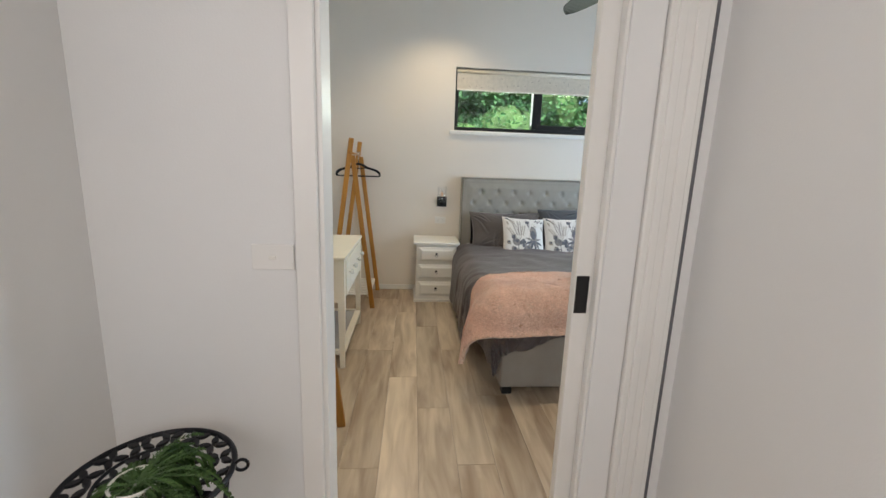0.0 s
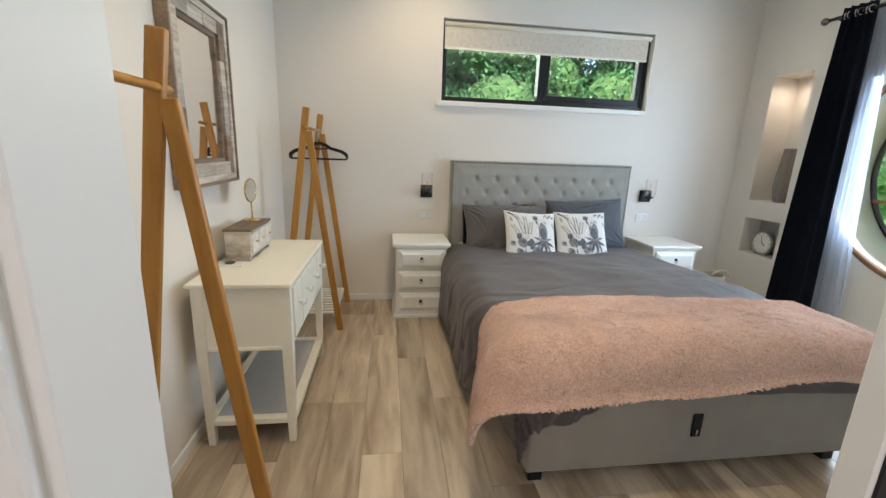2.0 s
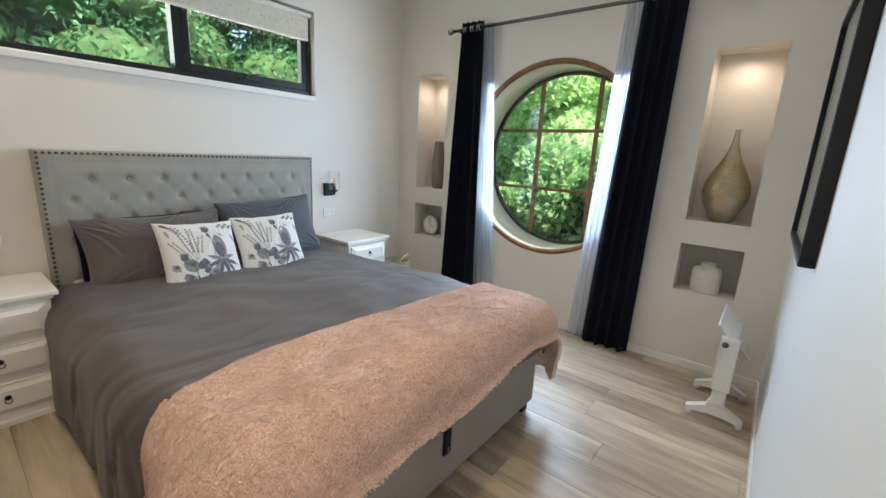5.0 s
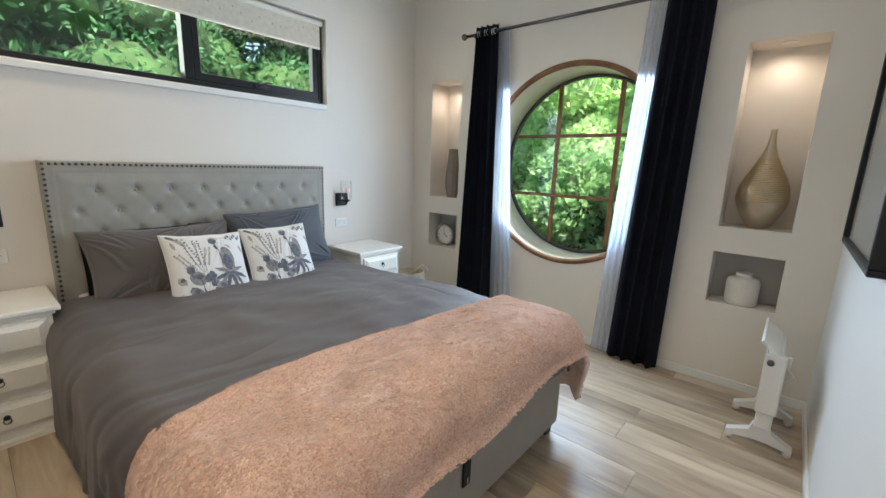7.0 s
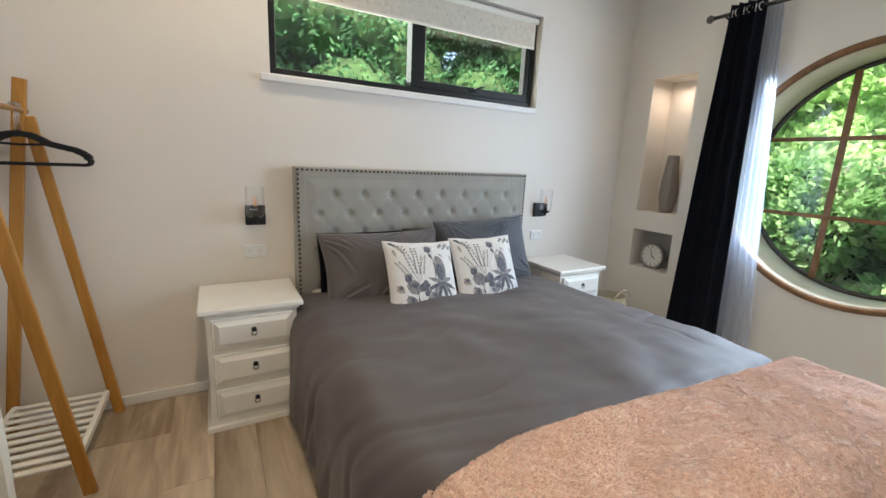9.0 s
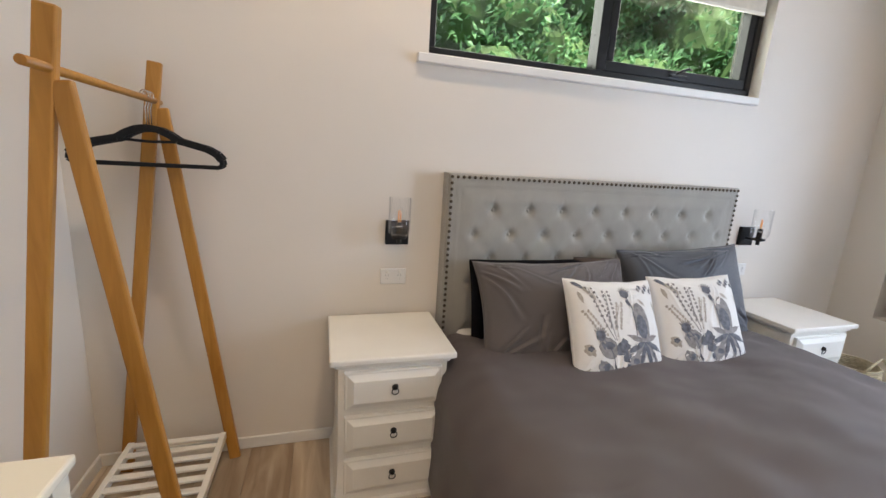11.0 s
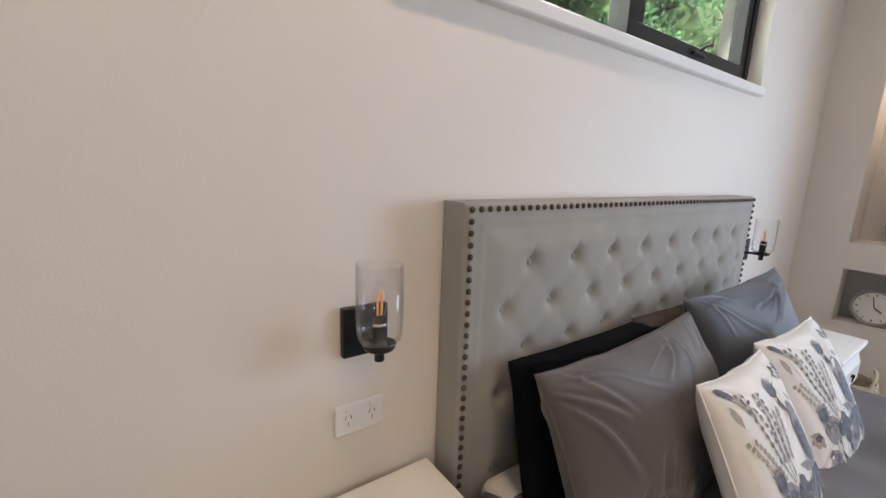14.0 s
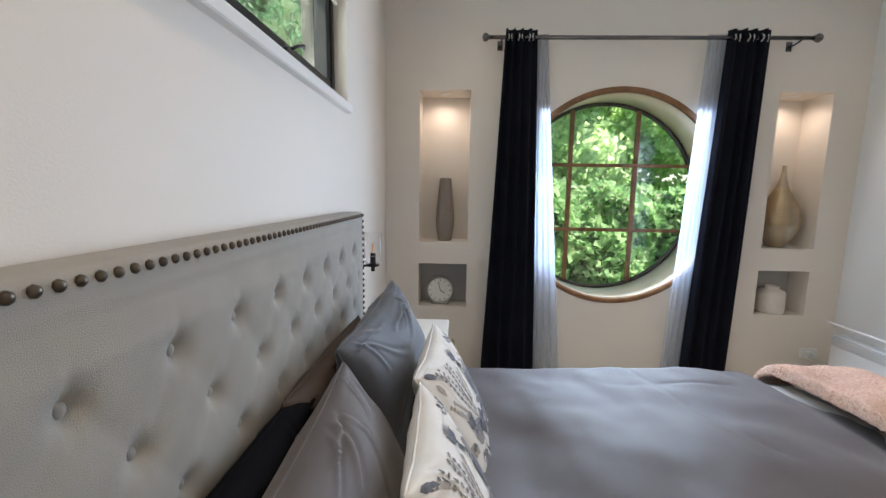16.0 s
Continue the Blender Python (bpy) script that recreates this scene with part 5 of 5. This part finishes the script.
part("hour_hand", beam(bmesh.new(), (-0.006, 0, 0), (-0.006, -0.034, -0.022), 0.006, 0.001, side=(1, 0, 0)), M_BLACK, ck, "black hour hand")
part("minute_hand", beam(bmesh.new(), (-0.0075, 0, 0), (-0.0075, 0.012, 0.062), 0.004, 0.001, side=(1, 0, 0)), M_BLACK, ck, "black minute hand")

# ---- heater, picture, basket ----
ht = thing("panel_heater", (2.62, 1.012, 0), "white panel heater on castored feet by the niche wall", "heater")
M_PLAST = mat("white_plastic", (0.74, 0.73, 0.71), 0.4, var=0.03)
HW = 0.20
part("panel", bx(-HW, HW, -0.035, 0.030, 0.11, 0.475, 0.010, 2), M_PLAST, ht)
part("end_cap", bx(-HW - 0.012, -HW - 0.0005, -0.043, 0.040, 0.20, 0.50, 0.008, 2), M_PLAST, ht)
vis = bmesh.new()
beam(vis, (-0.0, -0.015, 0.485), (-0.0, 0.060, 0.555), 0.014, 2 * HW + 0.02, side=(1, 0, 0), bev=0.003)
part("top_visor", vis, M_PLAST, ht)
gr = bmesh.new()
for k in range(34):
    x = -HW + 0.015 + k * (2 * HW - 0.03) / 33
    box(gr, x - 0.0022, x + 0.0022, 0.0302, 0.038, 0.405, 0.462)
for z in (0.402, 0.421, 0.440, 0.460):
    box(gr, -HW + 0.01, HW - 0.01, 0.0302, 0.036, z, z + 0.004)
tagged(part("outlet_grille", gr, M_PLAST, ht, "white ribbed air grille"), kind="stuff")
# Thin dark sheet on the panel; its colour is the slot's shade.
part("grille_slot", bx(-HW + 0.012, HW - 0.012, 0.0300, 0.0312, 0.400, 0.466), mat("slot_shade", (0.12, 0.12, 0.12), 0.7), ht, "dark sheet behind the grille for the slot's shade")
part("control_knob", lathe(bmesh.new(), [(0.0, -0.0225), (0.014, -0.022), (0.015, -0.012)], 16, (-HW, 0.015, 0.46), axis="x"), mat("dark_plastic", (0.08, 0.08, 0.085), 0.4), ht, "dark control knob")
for s in (-1, 1):
    fb = bmesh.new()
    xx = s * (HW - 0.035)
    outline = [(-0.125, 0.030), (-0.125, 0.050), (-0.040, 0.095), (-0.035, 0.125), (0.035, 0.125), (0.045, 0.090), (0.135, 0.050), (0.135, 0.030), (0.03, 0.045), (-0.03, 0.045)]
    A = [fb.verts.new((xx - 0.022, p, q)) for p, q in outline]
    B = [fb.verts.new((xx + 0.022, p, q)) for p, q in outline]
    fb.faces.new(A)
    fb.faces.new(B[::-1])
    for k in range(len(A)):
        j = (k + 1) % len(A)
        fb.faces.new((A[j], A[k], B[k], B[j]))
    ft = part("foot", fb, M_PLAST, ht)
    for py in (-0.110, 0.120):
        part("castor", lathe(bmesh.new(), [(0.006, -0.010), (0.017, -0.009), (0.018, 0.0), (0.017, 0.009), (0.006, 0.010)], 16, (xx, py, 0.018), axis="x"), M_PLAST, ft, "small white castor")
cord = tube(bmesh.new(), [(2.96, 1.06, 0.30), (3.0, 1.03, 0.27), (3.022, 0.98, 0.25), (2.99, 0.93, 0.20), (2.95, 0.96, 0.17), (2.97, 1.0, 0.21), (3.01, 1.04, 0.23), (3.03, 1.0, 0.25)], 0.004, 8)
bmesh.ops.translate(cord, verts=cord.verts, vec=(-2.62, -1.035, 0))
part("power_cord", cord, M_PLAST, ht, "loose white power cord")
so = thing("low_power_socket", (EAST, 0.985, 0.255), "white power socket low on the niche wall", "power socket")
part("plate", bx(-0.010, 0, -0.058, 0.058, -0.036, 0.036, 0.003), M_TRIM, so)
part("plug", bx(-0.038, -0.0102, -0.015, 0.022, -0.017, 0.017, 0.004), M_PLAST, so, "white plug")

pf = thing("picture_frame", (2.16, SOUTH, 1.035), "large black box-framed picture beside the doorway", "picture")
part("frame", frame_rect(-0.44, 0.44, 0, 0.95, 0.022, 0, 0.045), M_BLACK, pf)
part("artwork", bx(-0.418, 0.418, 0.004, 0.016, 0.022, 0.928), mat("grey_artwork", (0.30, 0.30, 0.29), 0.7, var=0.6, scale=5), pf, "soft grey artwork")
part("glass_pane", bx(-0.418, 0.418, 0.032, 0.034, 0.022, 0.928), M_GLASS, pf, "glass")

bs = thing("basket", (2.635, 3.60, 0), "cream woven basket with a looped handle beside the nightstand", "basket")
M_CANE = mat("pale_cane", (0.58, 0.50, 0.34), 0.7, var=0.25, scale=60, bump=0.4, bscale=200)
bb = bmesh.new()
for k in range(34):
    z = 0.006 + k * 0.0105
    r = 0.105 + 0.02 * math.sin(k / 33 * math.pi * 0.8)
    pts = [((r + 0.0022 * math.sin(q * math.pi / 2 + (k % 2) * math.pi)) * math.cos(q / 48 * 2 * math.pi), (r + 0.0022 * math.sin(q * math.pi / 2 + (k % 2) * math.pi)) * math.sin(q / 48 * 2 * math.pi), z) for q in range(48)]
    tube(bb, pts, 0.0055, 5, True)
tagged(part("weave", bb, M_CANE, bs), kind="stuff")
part("bottom", lathe(bmesh.new(), [(0.10, 0.001), (0.10, 0.008)], 24), M_CANE, bs)
part("handle", tube(bmesh.new(), [(0.02 + 0.095 * math.cos(a), -0.10 + 0.012 * math.sin(a * 2), 0.355 + 0.060 * math.sin(a)) for a in [math.pi * k / 16 for k in range(17)]], 0.006, 8), M_CANE, bs, "looped cane handle")

# ---- ceiling fan ----
fan = thing("ceiling_fan", (1.02, 2.06, CEIL), "ceiling fan with grey-green blades, standing still", "ceiling fan")
M_FAN = mat("fan_grey_green", (0.06, 0.07, 0.055), 0.5, var=0.05)
part("canopy", lathe(bmesh.new(), [(0.065, 0.0), (0.062, -0.03), (0.03, -0.06), (0.014, -0.065)], 24), M_FAN, fan)
part("rod", tube(bmesh.new(), [(0, 0, -0.05), (0, 0, -0.52)], 0.012, 12), M_FAN, fan)
part("motor", lathe(bmesh.new(), [(0.02, -0.50), (0.09, -0.53), (0.105, -0.58), (0.10, -0.63), (0.05, -0.66), (0.0, -0.665)], 30), M_FAN, fan)
for k in range(3):
    b = bmesh.new()
    A = []
    for i in range(13):
        f = i / 12
        L = 0.09 + 0.53 * f
        w = 0.045 + 0.030 * math.sin(math.pi * min(1, f * 1.1))
        if f > 0.85:
            w *= math.sqrt(max(0.02, 1 - ((f - 0.85) / 0.155) ** 2))
        A.append([b.verts.new((L, w * s, -0.605 + s * 0.012 + dz)) for dz in (0, 0.007) for s in (-1, 1)])
    for P, Q in zip(A, A[1:]):
        for i, j in ((0, 1), (1, 3), (3, 2), (2, 0)):
            b.faces.new((P[i], P[j], Q[j], Q[i]))
    for P in (A[0], A[-1]):
        b.faces.new((P[0], P[1], P[3], P[2]))
    part("blade", b, M_FAN, fan).matrix_basis = pose(0, 0, 0, 0, 0, 104 + 120 * k)

# ---- hall plant stand ----
M_IRON = mat("black_cast_iron", (0.010, 0.011, 0.015), 0.35, metal=0.5, var=0.1, bump=0.1, bscale=80)
ps = thing("plant_stand", (-0.778, 0.458, 0), "round black cast iron plant stand with pierced petal top", "plant stand")
R = 0.180
ZT = 0.60
tp = bmesh.new()


def circ(bm, r, z, th, cx=0, cy=0, n_=40):
    tube(bm, [(cx + r * math.cos(k / n_ * 2 * math.pi), cy + r * math.sin(k / n_ * 2 * math.pi), z) for k in range(n_)], th, 8, True)


circ(tp, R, ZT, 0.0075, n_=64)
circ(tp, R * 0.62, ZT, 0.0045, n_=56)
circ(tp, R * 0.24, ZT, 0.0045, n_=32)
for ringr, cnt, L in ((R * 0.81, 14, R * 0.185), (R * 0.43, 8, R * 0.185)):
    for k in range(cnt):
        a = 2 * math.pi * k / cnt
        cx, cy = ringr * math.cos(a), ringr * math.sin(a)
        for m_ in range(4):
            b_ = a + math.pi / 4 + m_ * math.pi / 2
            pts = [(cx + L * f * 1.12 * math.cos(b_) - 0.16 * L * s * math.sin(math.pi * f) * math.sin(b_) * 1.6, cy + L * f * 1.12 * math.sin(b_) + 0.16 * L * s * math.sin(math.pi * f) * math.cos(b_) * 1.6, ZT) for s in (1, -1) for f in (([0.05, 0.3, 0.55, 0.8, 1.0]) if s > 0 else ([0.8, 0.55, 0.3]))]
            top = [tp.verts.new((p[0], p[1], ZT + 0.004)) for p in pts]
            bot = [tp.verts.new((p[0], p[1], ZT - 0.004)) for p in pts]
            tp.faces.new(top)
            tp.faces.new(bot[::-1])
            for i in range(len(pts)):
                j = (i + 1) % len(pts)
                tp.faces.new((top[j], top[i], bot[i], bot[j]))
tagged(part("pierced_top", tp, M_IRON, ps), label="pierced petal-pattern top")
for a in (0.22, 2.3, 4.4):
    lg = bmesh.new()
    ca, sa = math.cos(a), math.sin(a)
    tube(lg, [((R * 0.93) * ca, (R * 0.93) * sa, ZT - 0.005), ((R * 0.80) * ca, (R * 0.80) * sa, 0.42), ((R * 0.55) * ca, (R * 0.55) * sa, 0.22), ((R * 0.72) * ca, (R * 0.72) * sa, 0.08), ((R * 0.95) * ca, (R * 0.95) * sa, 0.012)], 0.006, 8)
    part("leg", lg, M_IRON, ps)
    if a > 1:
        continue
    lp = tube(bmesh.new(), [((R + 0.018) * ca + 0.015 * math.cos(q / 14 * 2 * math.pi) * ca, (R + 0.018) * sa + 0.015 * math.cos(q / 14 * 2 * math.pi) * sa, ZT - 0.004 + 0.015 * math.sin(q / 14 * 2 * math.pi)) for q in range(14)], 0.0042, 8, True)
    part("scroll", lp, M_IRON, ps)
circ_ = bmesh.new()
circ(circ_, R * 0.56, 0.22, 0.0045)
part("stretcher_ring", circ_, M_IRON, ps)

pl = thing("pot_plant", (-0.742, 0.360, ZT + 0.005), "small white pot with trailing green fern", "pot plant")
part("pot", lathe(bmesh.new(), [(0.034, 0.0), (0.038, 0.004), (0.047, 0.065), (0.050, 0.070), (0.045, 0.072), (0.042, 0.055), (0.0, 0.053)], 28), M_WHITE, pl, "white ceramic pot")
rf = random.Random(21)
fr = bmesh.new()
for k in range(130):
    a = rf.uniform(0, 2 * math.pi)
    L = rf.uniform(0.05, 0.085)
    if rf.random() < 0.5:
        a = rf.uniform(-0.4, 1.5)
        L = rf.uniform(0.08, 0.19)
    droop = rf.uniform(0.5, 1.3)
    n_ = 14
    rr_ = rf.uniform(0.0, 0.035)
    px, py, pz = rr_ * math.cos(a), rr_ * math.sin(a), 0.060
    el = rf.uniform(0.3, 1.0)
    for i in range(n_):
        st = L / n_
        el -= droop * 2.4 / n_
        el = max(el, -1.35)
        qx, qy, qz = px + st * math.cos(el) * math.cos(a), py + st * math.cos(el) * math.sin(a), pz + st * math.sin(el)
        for s in (-1, 1):
            ll = 0.012 * (1 - i / n_ * 0.5)
            bx_, by_ = -math.sin(a) * s, math.cos(a) * s
            tipx, tipy = qx + bx_ * ll + 0.006 * math.cos(a), qy + by_ * ll + 0.006 * math.sin(a)
            v0 = fr.verts.new((px, py, pz))
            v1 = fr.verts.new(((qx + tipx) / 2 + 0.002, (qy + tipy) / 2, (qz + pz) / 2 + 0.003))
            v2 = fr.verts.new((tipx, tipy, qz - 0.003 + rf.uniform(-0.003, 0.003)))
            v3 = fr.verts.new((qx, qy, qz))
            fr.faces.new((v0, v1, v2, v3))
        px, py, pz = qx, qy, qz
        if pz < -0.10:
            break
tagged(part("fern_fronds", fr, None or mat("fern_green", (0.07, 0.14, 0.035), 0.6, var=0.5, scale=40), pl, "trailing green fern fronds"), kind="stuff")


# ---- outside ----
solid("ground", bx(-60, 60, -60, 60, -0.45, -0.35), mat("lawn_ground", (0.06, 0.10, 0.03), 0.95, var=0.4, scale=3, bump=0.4, bscale=30), "green garden ground outside", "ground", "structure")


def leaf_material(name, dark, light, tr=0.35):
    m = bpy.data.materials.new(name)
    m.use_nodes = True
    n, l = m.node_tree.nodes, m.node_tree.links
    b = n["Principled BSDF"]
    geo = n.new("ShaderNodeNewGeometry")
    cr = n.new("ShaderNodeValToRGB")
    cr.color_ramp.elements[0].color, cr.color_ramp.elements[1].color = (*dark, 1), (*light, 1)
    l.new(geo.outputs["Random Per Island"], cr.inputs[0])
    l.new(cr.outputs[0], b.inputs["Base Color"])
    b.inputs["Roughness"].default_value = 0.5
    t = n.new("ShaderNodeBsdfTranslucent")
    l.new(cr.outputs[0], t.inputs[0])
    mx = n.new("ShaderNodeMixShader")
    mx.inputs[0].default_value = tr
    l.new(b.outputs[0], mx.inputs[1])
    l.new(t.outputs[0], mx.inputs[2])
    l.new(mx.outputs[0], n["Material Output"].inputs[0])
    return m


def foliage(name, count, place, size, seed, material, parent, label, aspect=0.35):
    """Many small folded leaves; place(r) gives a point and the way out of the crown."""
    r = random.Random(seed)
    V, F = [], []
    for _ in range(count):
        p, out = place(r)
        d = Vector((r.gauss(0, 1), r.gauss(0, 1), r.gauss(0, 1))) * 0.75 + Vector(out)
        d.normalize()
        s = d.cross(Vector((r.gauss(0, 1), r.gauss(0, 1), r.gauss(0, 1)))).normalized()
        up = d.cross(s)
        L = size * r.uniform(0.6, 1.4)
        w = L * aspect
        i = len(V)
        V += [tuple(p), tuple(p + d * L * 0.5 + s * w - up * w * 0.3), tuple(p + d * L), tuple(p + d * L * 0.5 - s * w - up * w * 0.3)]
        F += [(i, i + 1, i + 2), (i, i + 2, i + 3)]
    me = bpy.data.meshes.new(name)
    me.from_pydata(V, [], F)
    me.materials.append(material)
    ob = new(name, me)
    ob.parent = parent
    return tagged(ob, label, kind="stuff")


def clumpy(x0, x1, y0, y1, z0, z1, n_, rad, seed, front):
    r = random.Random(seed)
    cs = [(Vector((r.uniform(x0, x1), r.uniform(y0, y1), r.uniform(z0, z1))), r.uniform(0.6, 1.3) * rad) for _ in range(n_)]

    def place(q):
        c, R_ = q.choice(cs)
        d = Vector((q.gauss(0, 1), q.gauss(0, 1), q.gauss(0, 1))).normalized()
        if d.dot(Vector(front)) < -0.2:
            d = -d
        return c + d * R_ * q.uniform(0.75, 1.0), d * 0.8 + Vector((0, 0, 0.15))
    return place, cs


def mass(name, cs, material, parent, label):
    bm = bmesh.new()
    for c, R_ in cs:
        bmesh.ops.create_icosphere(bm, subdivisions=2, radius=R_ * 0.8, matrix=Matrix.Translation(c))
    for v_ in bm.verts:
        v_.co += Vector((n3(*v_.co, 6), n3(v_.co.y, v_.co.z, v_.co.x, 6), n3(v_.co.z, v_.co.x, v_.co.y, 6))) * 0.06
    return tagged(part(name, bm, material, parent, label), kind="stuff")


# Dark green of the filler lumps stands for shade deep in the foliage.
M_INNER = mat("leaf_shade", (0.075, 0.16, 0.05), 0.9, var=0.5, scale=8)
M_BARK = mat("bark", (0.10, 0.075, 0.05), 0.9, var=0.4, scale=20, bump=0.6, bscale=60)
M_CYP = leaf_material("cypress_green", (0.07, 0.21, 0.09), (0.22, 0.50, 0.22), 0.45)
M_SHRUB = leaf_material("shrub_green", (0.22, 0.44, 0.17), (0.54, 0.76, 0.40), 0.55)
# Far leaves paler than real foliage; outdoor brightness is put into the colour.
M_FAR = leaf_material("tree_green_sunlit", (0.42, 0.66, 0.28), (0.76, 0.92, 0.52), 0.7)
# Core colour lightened the same way, to brighten the trees.
M_INNER2 = mat("tree_core_lit", (0.36, 0.54, 0.24), 0.9, var=0.5, scale=8)
M_FLOWER = leaf_material("pale_blossom", (0.62, 0.60, 0.52), (0.80, 0.78, 0.68), 0.4)


def hedge(name, ctr, ext, n_, rad, leaves, size, seed, front, material, label, cat, trunks=3, aspect=0.35):
    ob = thing(name, (0, 0, 0), label, cat)
    pl_, cs = clumpy(ctr[0] - ext[0], ctr[0] + ext[0], ctr[1] - ext[1], ctr[1] + ext[1], ctr[2] - ext[2], ctr[2] + ext[2], n_, rad, seed, front)
    mass("inner_mass", cs, M_INNER2 if name == "tree" else M_INNER, ob, "filler lumps behind the leaves, light and shade in their colour")
    foliage("leaves", leaves, pl_, size, seed + 1, material, ob, "small green leaves", aspect)
    for k in range(trunks):
        f = (k + 0.5) / trunks * 2 - 1
        x, y = ctr[0] + ext[0] * f * 0.9, ctr[1] + ext[1] * f * 0.9
        part("trunk", tube(bmesh.new(), [(x, y, -0.36), (x + 0.05, y, 0.4), (x - 0.03, y + 0.04, ctr[2])], [0.09, 0.06, 0.035], 8), M_BARK, ob, "rough brown trunk")
    return ob


hedge("hedge", (2.2, 6.1, 2.4), (4.4, 0.5, 2.6), 330, 0.45, 120000, 0.075, 3, (0, -1, 0.2), M_CYP, "dense green conifer hedge outside the strip window", "hedge", 5, 0.22)
hedge("shrub", (6.3, 2.4, 0.55), (0.9, 2.4, 0.62), 66, 0.36, 34000, 0.12, 13, (-1, 0, 0.3), M_SHRUB, "bright leafy green shrubs outside the round window", "shrub", 4, 0.34)
hedge("tree", (10.5, 1.5, 2.2), (1.2, 6.5, 2.9), 170, 0.8, 70000, 0.15, 23, (-1, 0, 0.3), M_FAR, "tall green trees behind the garden, daylight painted into their pale colour", "tree", 4, 0.4)
fl = thing("flowering_shrub", (0, 0, 0), "garden shrub carrying clusters of pale blossom", "shrub")
pl2, cs2 = clumpy(5.4, 6.4, 0.4, 3.6, 1.16, 1.36, 18, 0.15, 31, (-1, 0, 0.2))
foliage("blossom", 1500, pl2, 0.06, 32, M_FLOWER, fl, "pale cream blossom", 0.5)
foliage("leaves", 2600, pl2, 0.10, 33, M_SHRUB, fl, "small green leaves")
part("stem", tube(bmesh.new(), [(6.1, 1.9, -0.36), (6.1, 1.85, 0.5), (6.05, 1.9, 1.1)], [0.04, 0.03, 0.015], 8), M_BARK, fl, "brown stem")

# ---- floor planks ----
rpk = random.Random(4)
PW, PL = 0.180, 1.22
cache = {}


def plank_mesh(w, L):
    key = (round(w, 3), round(L, 3))
    if key not in cache:
        bm = bmesh.new()
        e = 0.0012
        t = [bm.verts.new(c) for c in ((e, e, 0), (w - e, e, 0), (w - e, L - e, 0), (e, L - e, 0))]
        m_ = [bm.verts.new(c) for c in ((0.0004, 0.0004, -0.0012), (w - 0.0004, 0.0004, -0.0012), (w - 0.0004, L - 0.0004, -0.0012), (0.0004, L - 0.0004, -0.0012))]
        b = [bm.verts.new((c.co.x, c.co.y, -0.0036)) for c in m_]
        bm.faces.new(t)
        for A, B in ((t, m_), (m_, b)):
            for k in range(4):
                j = (k + 1) % 4
                bm.faces.new((A[j], A[k], B[k], B[j]))
        bmesh.ops.recalc_face_normals(bm, faces=bm.faces)
        me = bpy.data.meshes.new("plank")
        bm.to_mesh(me)
        bm.free()
        me.materials.append(M_FLOOR)
        cache[key] = me
    return cache[key]


def lay(x0, x1, y0, y1, first=None):
    k0 = math.floor((x0 + 0.30) / PW)
    k1 = math.ceil((x1 + 0.30) / PW)
    for k in range(k0, k1):
        a, b = max(x0, -0.30 + k * PW), min(x1, -0.30 + (k + 1) * PW)
        if b - a < 0.004:
            continue
        ends = {-1: 2.43, 0: 2.035, 1: 1.68, 2: 2.44}
        s = ends.get(k, 0.37 * k * 1.9 + rpk.uniform(0, 1.2))
        n0 = math.floor((y0 - s) / PL)
        y = s + n0 * PL
        while y < y1:
            c, d = max(y, y0), min(y + PL, y1)
            if d - c > 0.01:
                o = new("plank", plank_mesh(b - a, d - c))
                o.location = (a, c, 0.0)
                o.parent = floor
            y += PL


lay(FAR_W + 0.001, EAST - 0.001, 0.725, NORTH - 0.001)
lay(HALL_W + 0.001, HALL_E - 0.001, HALL_S + 0.01, 0.7245)
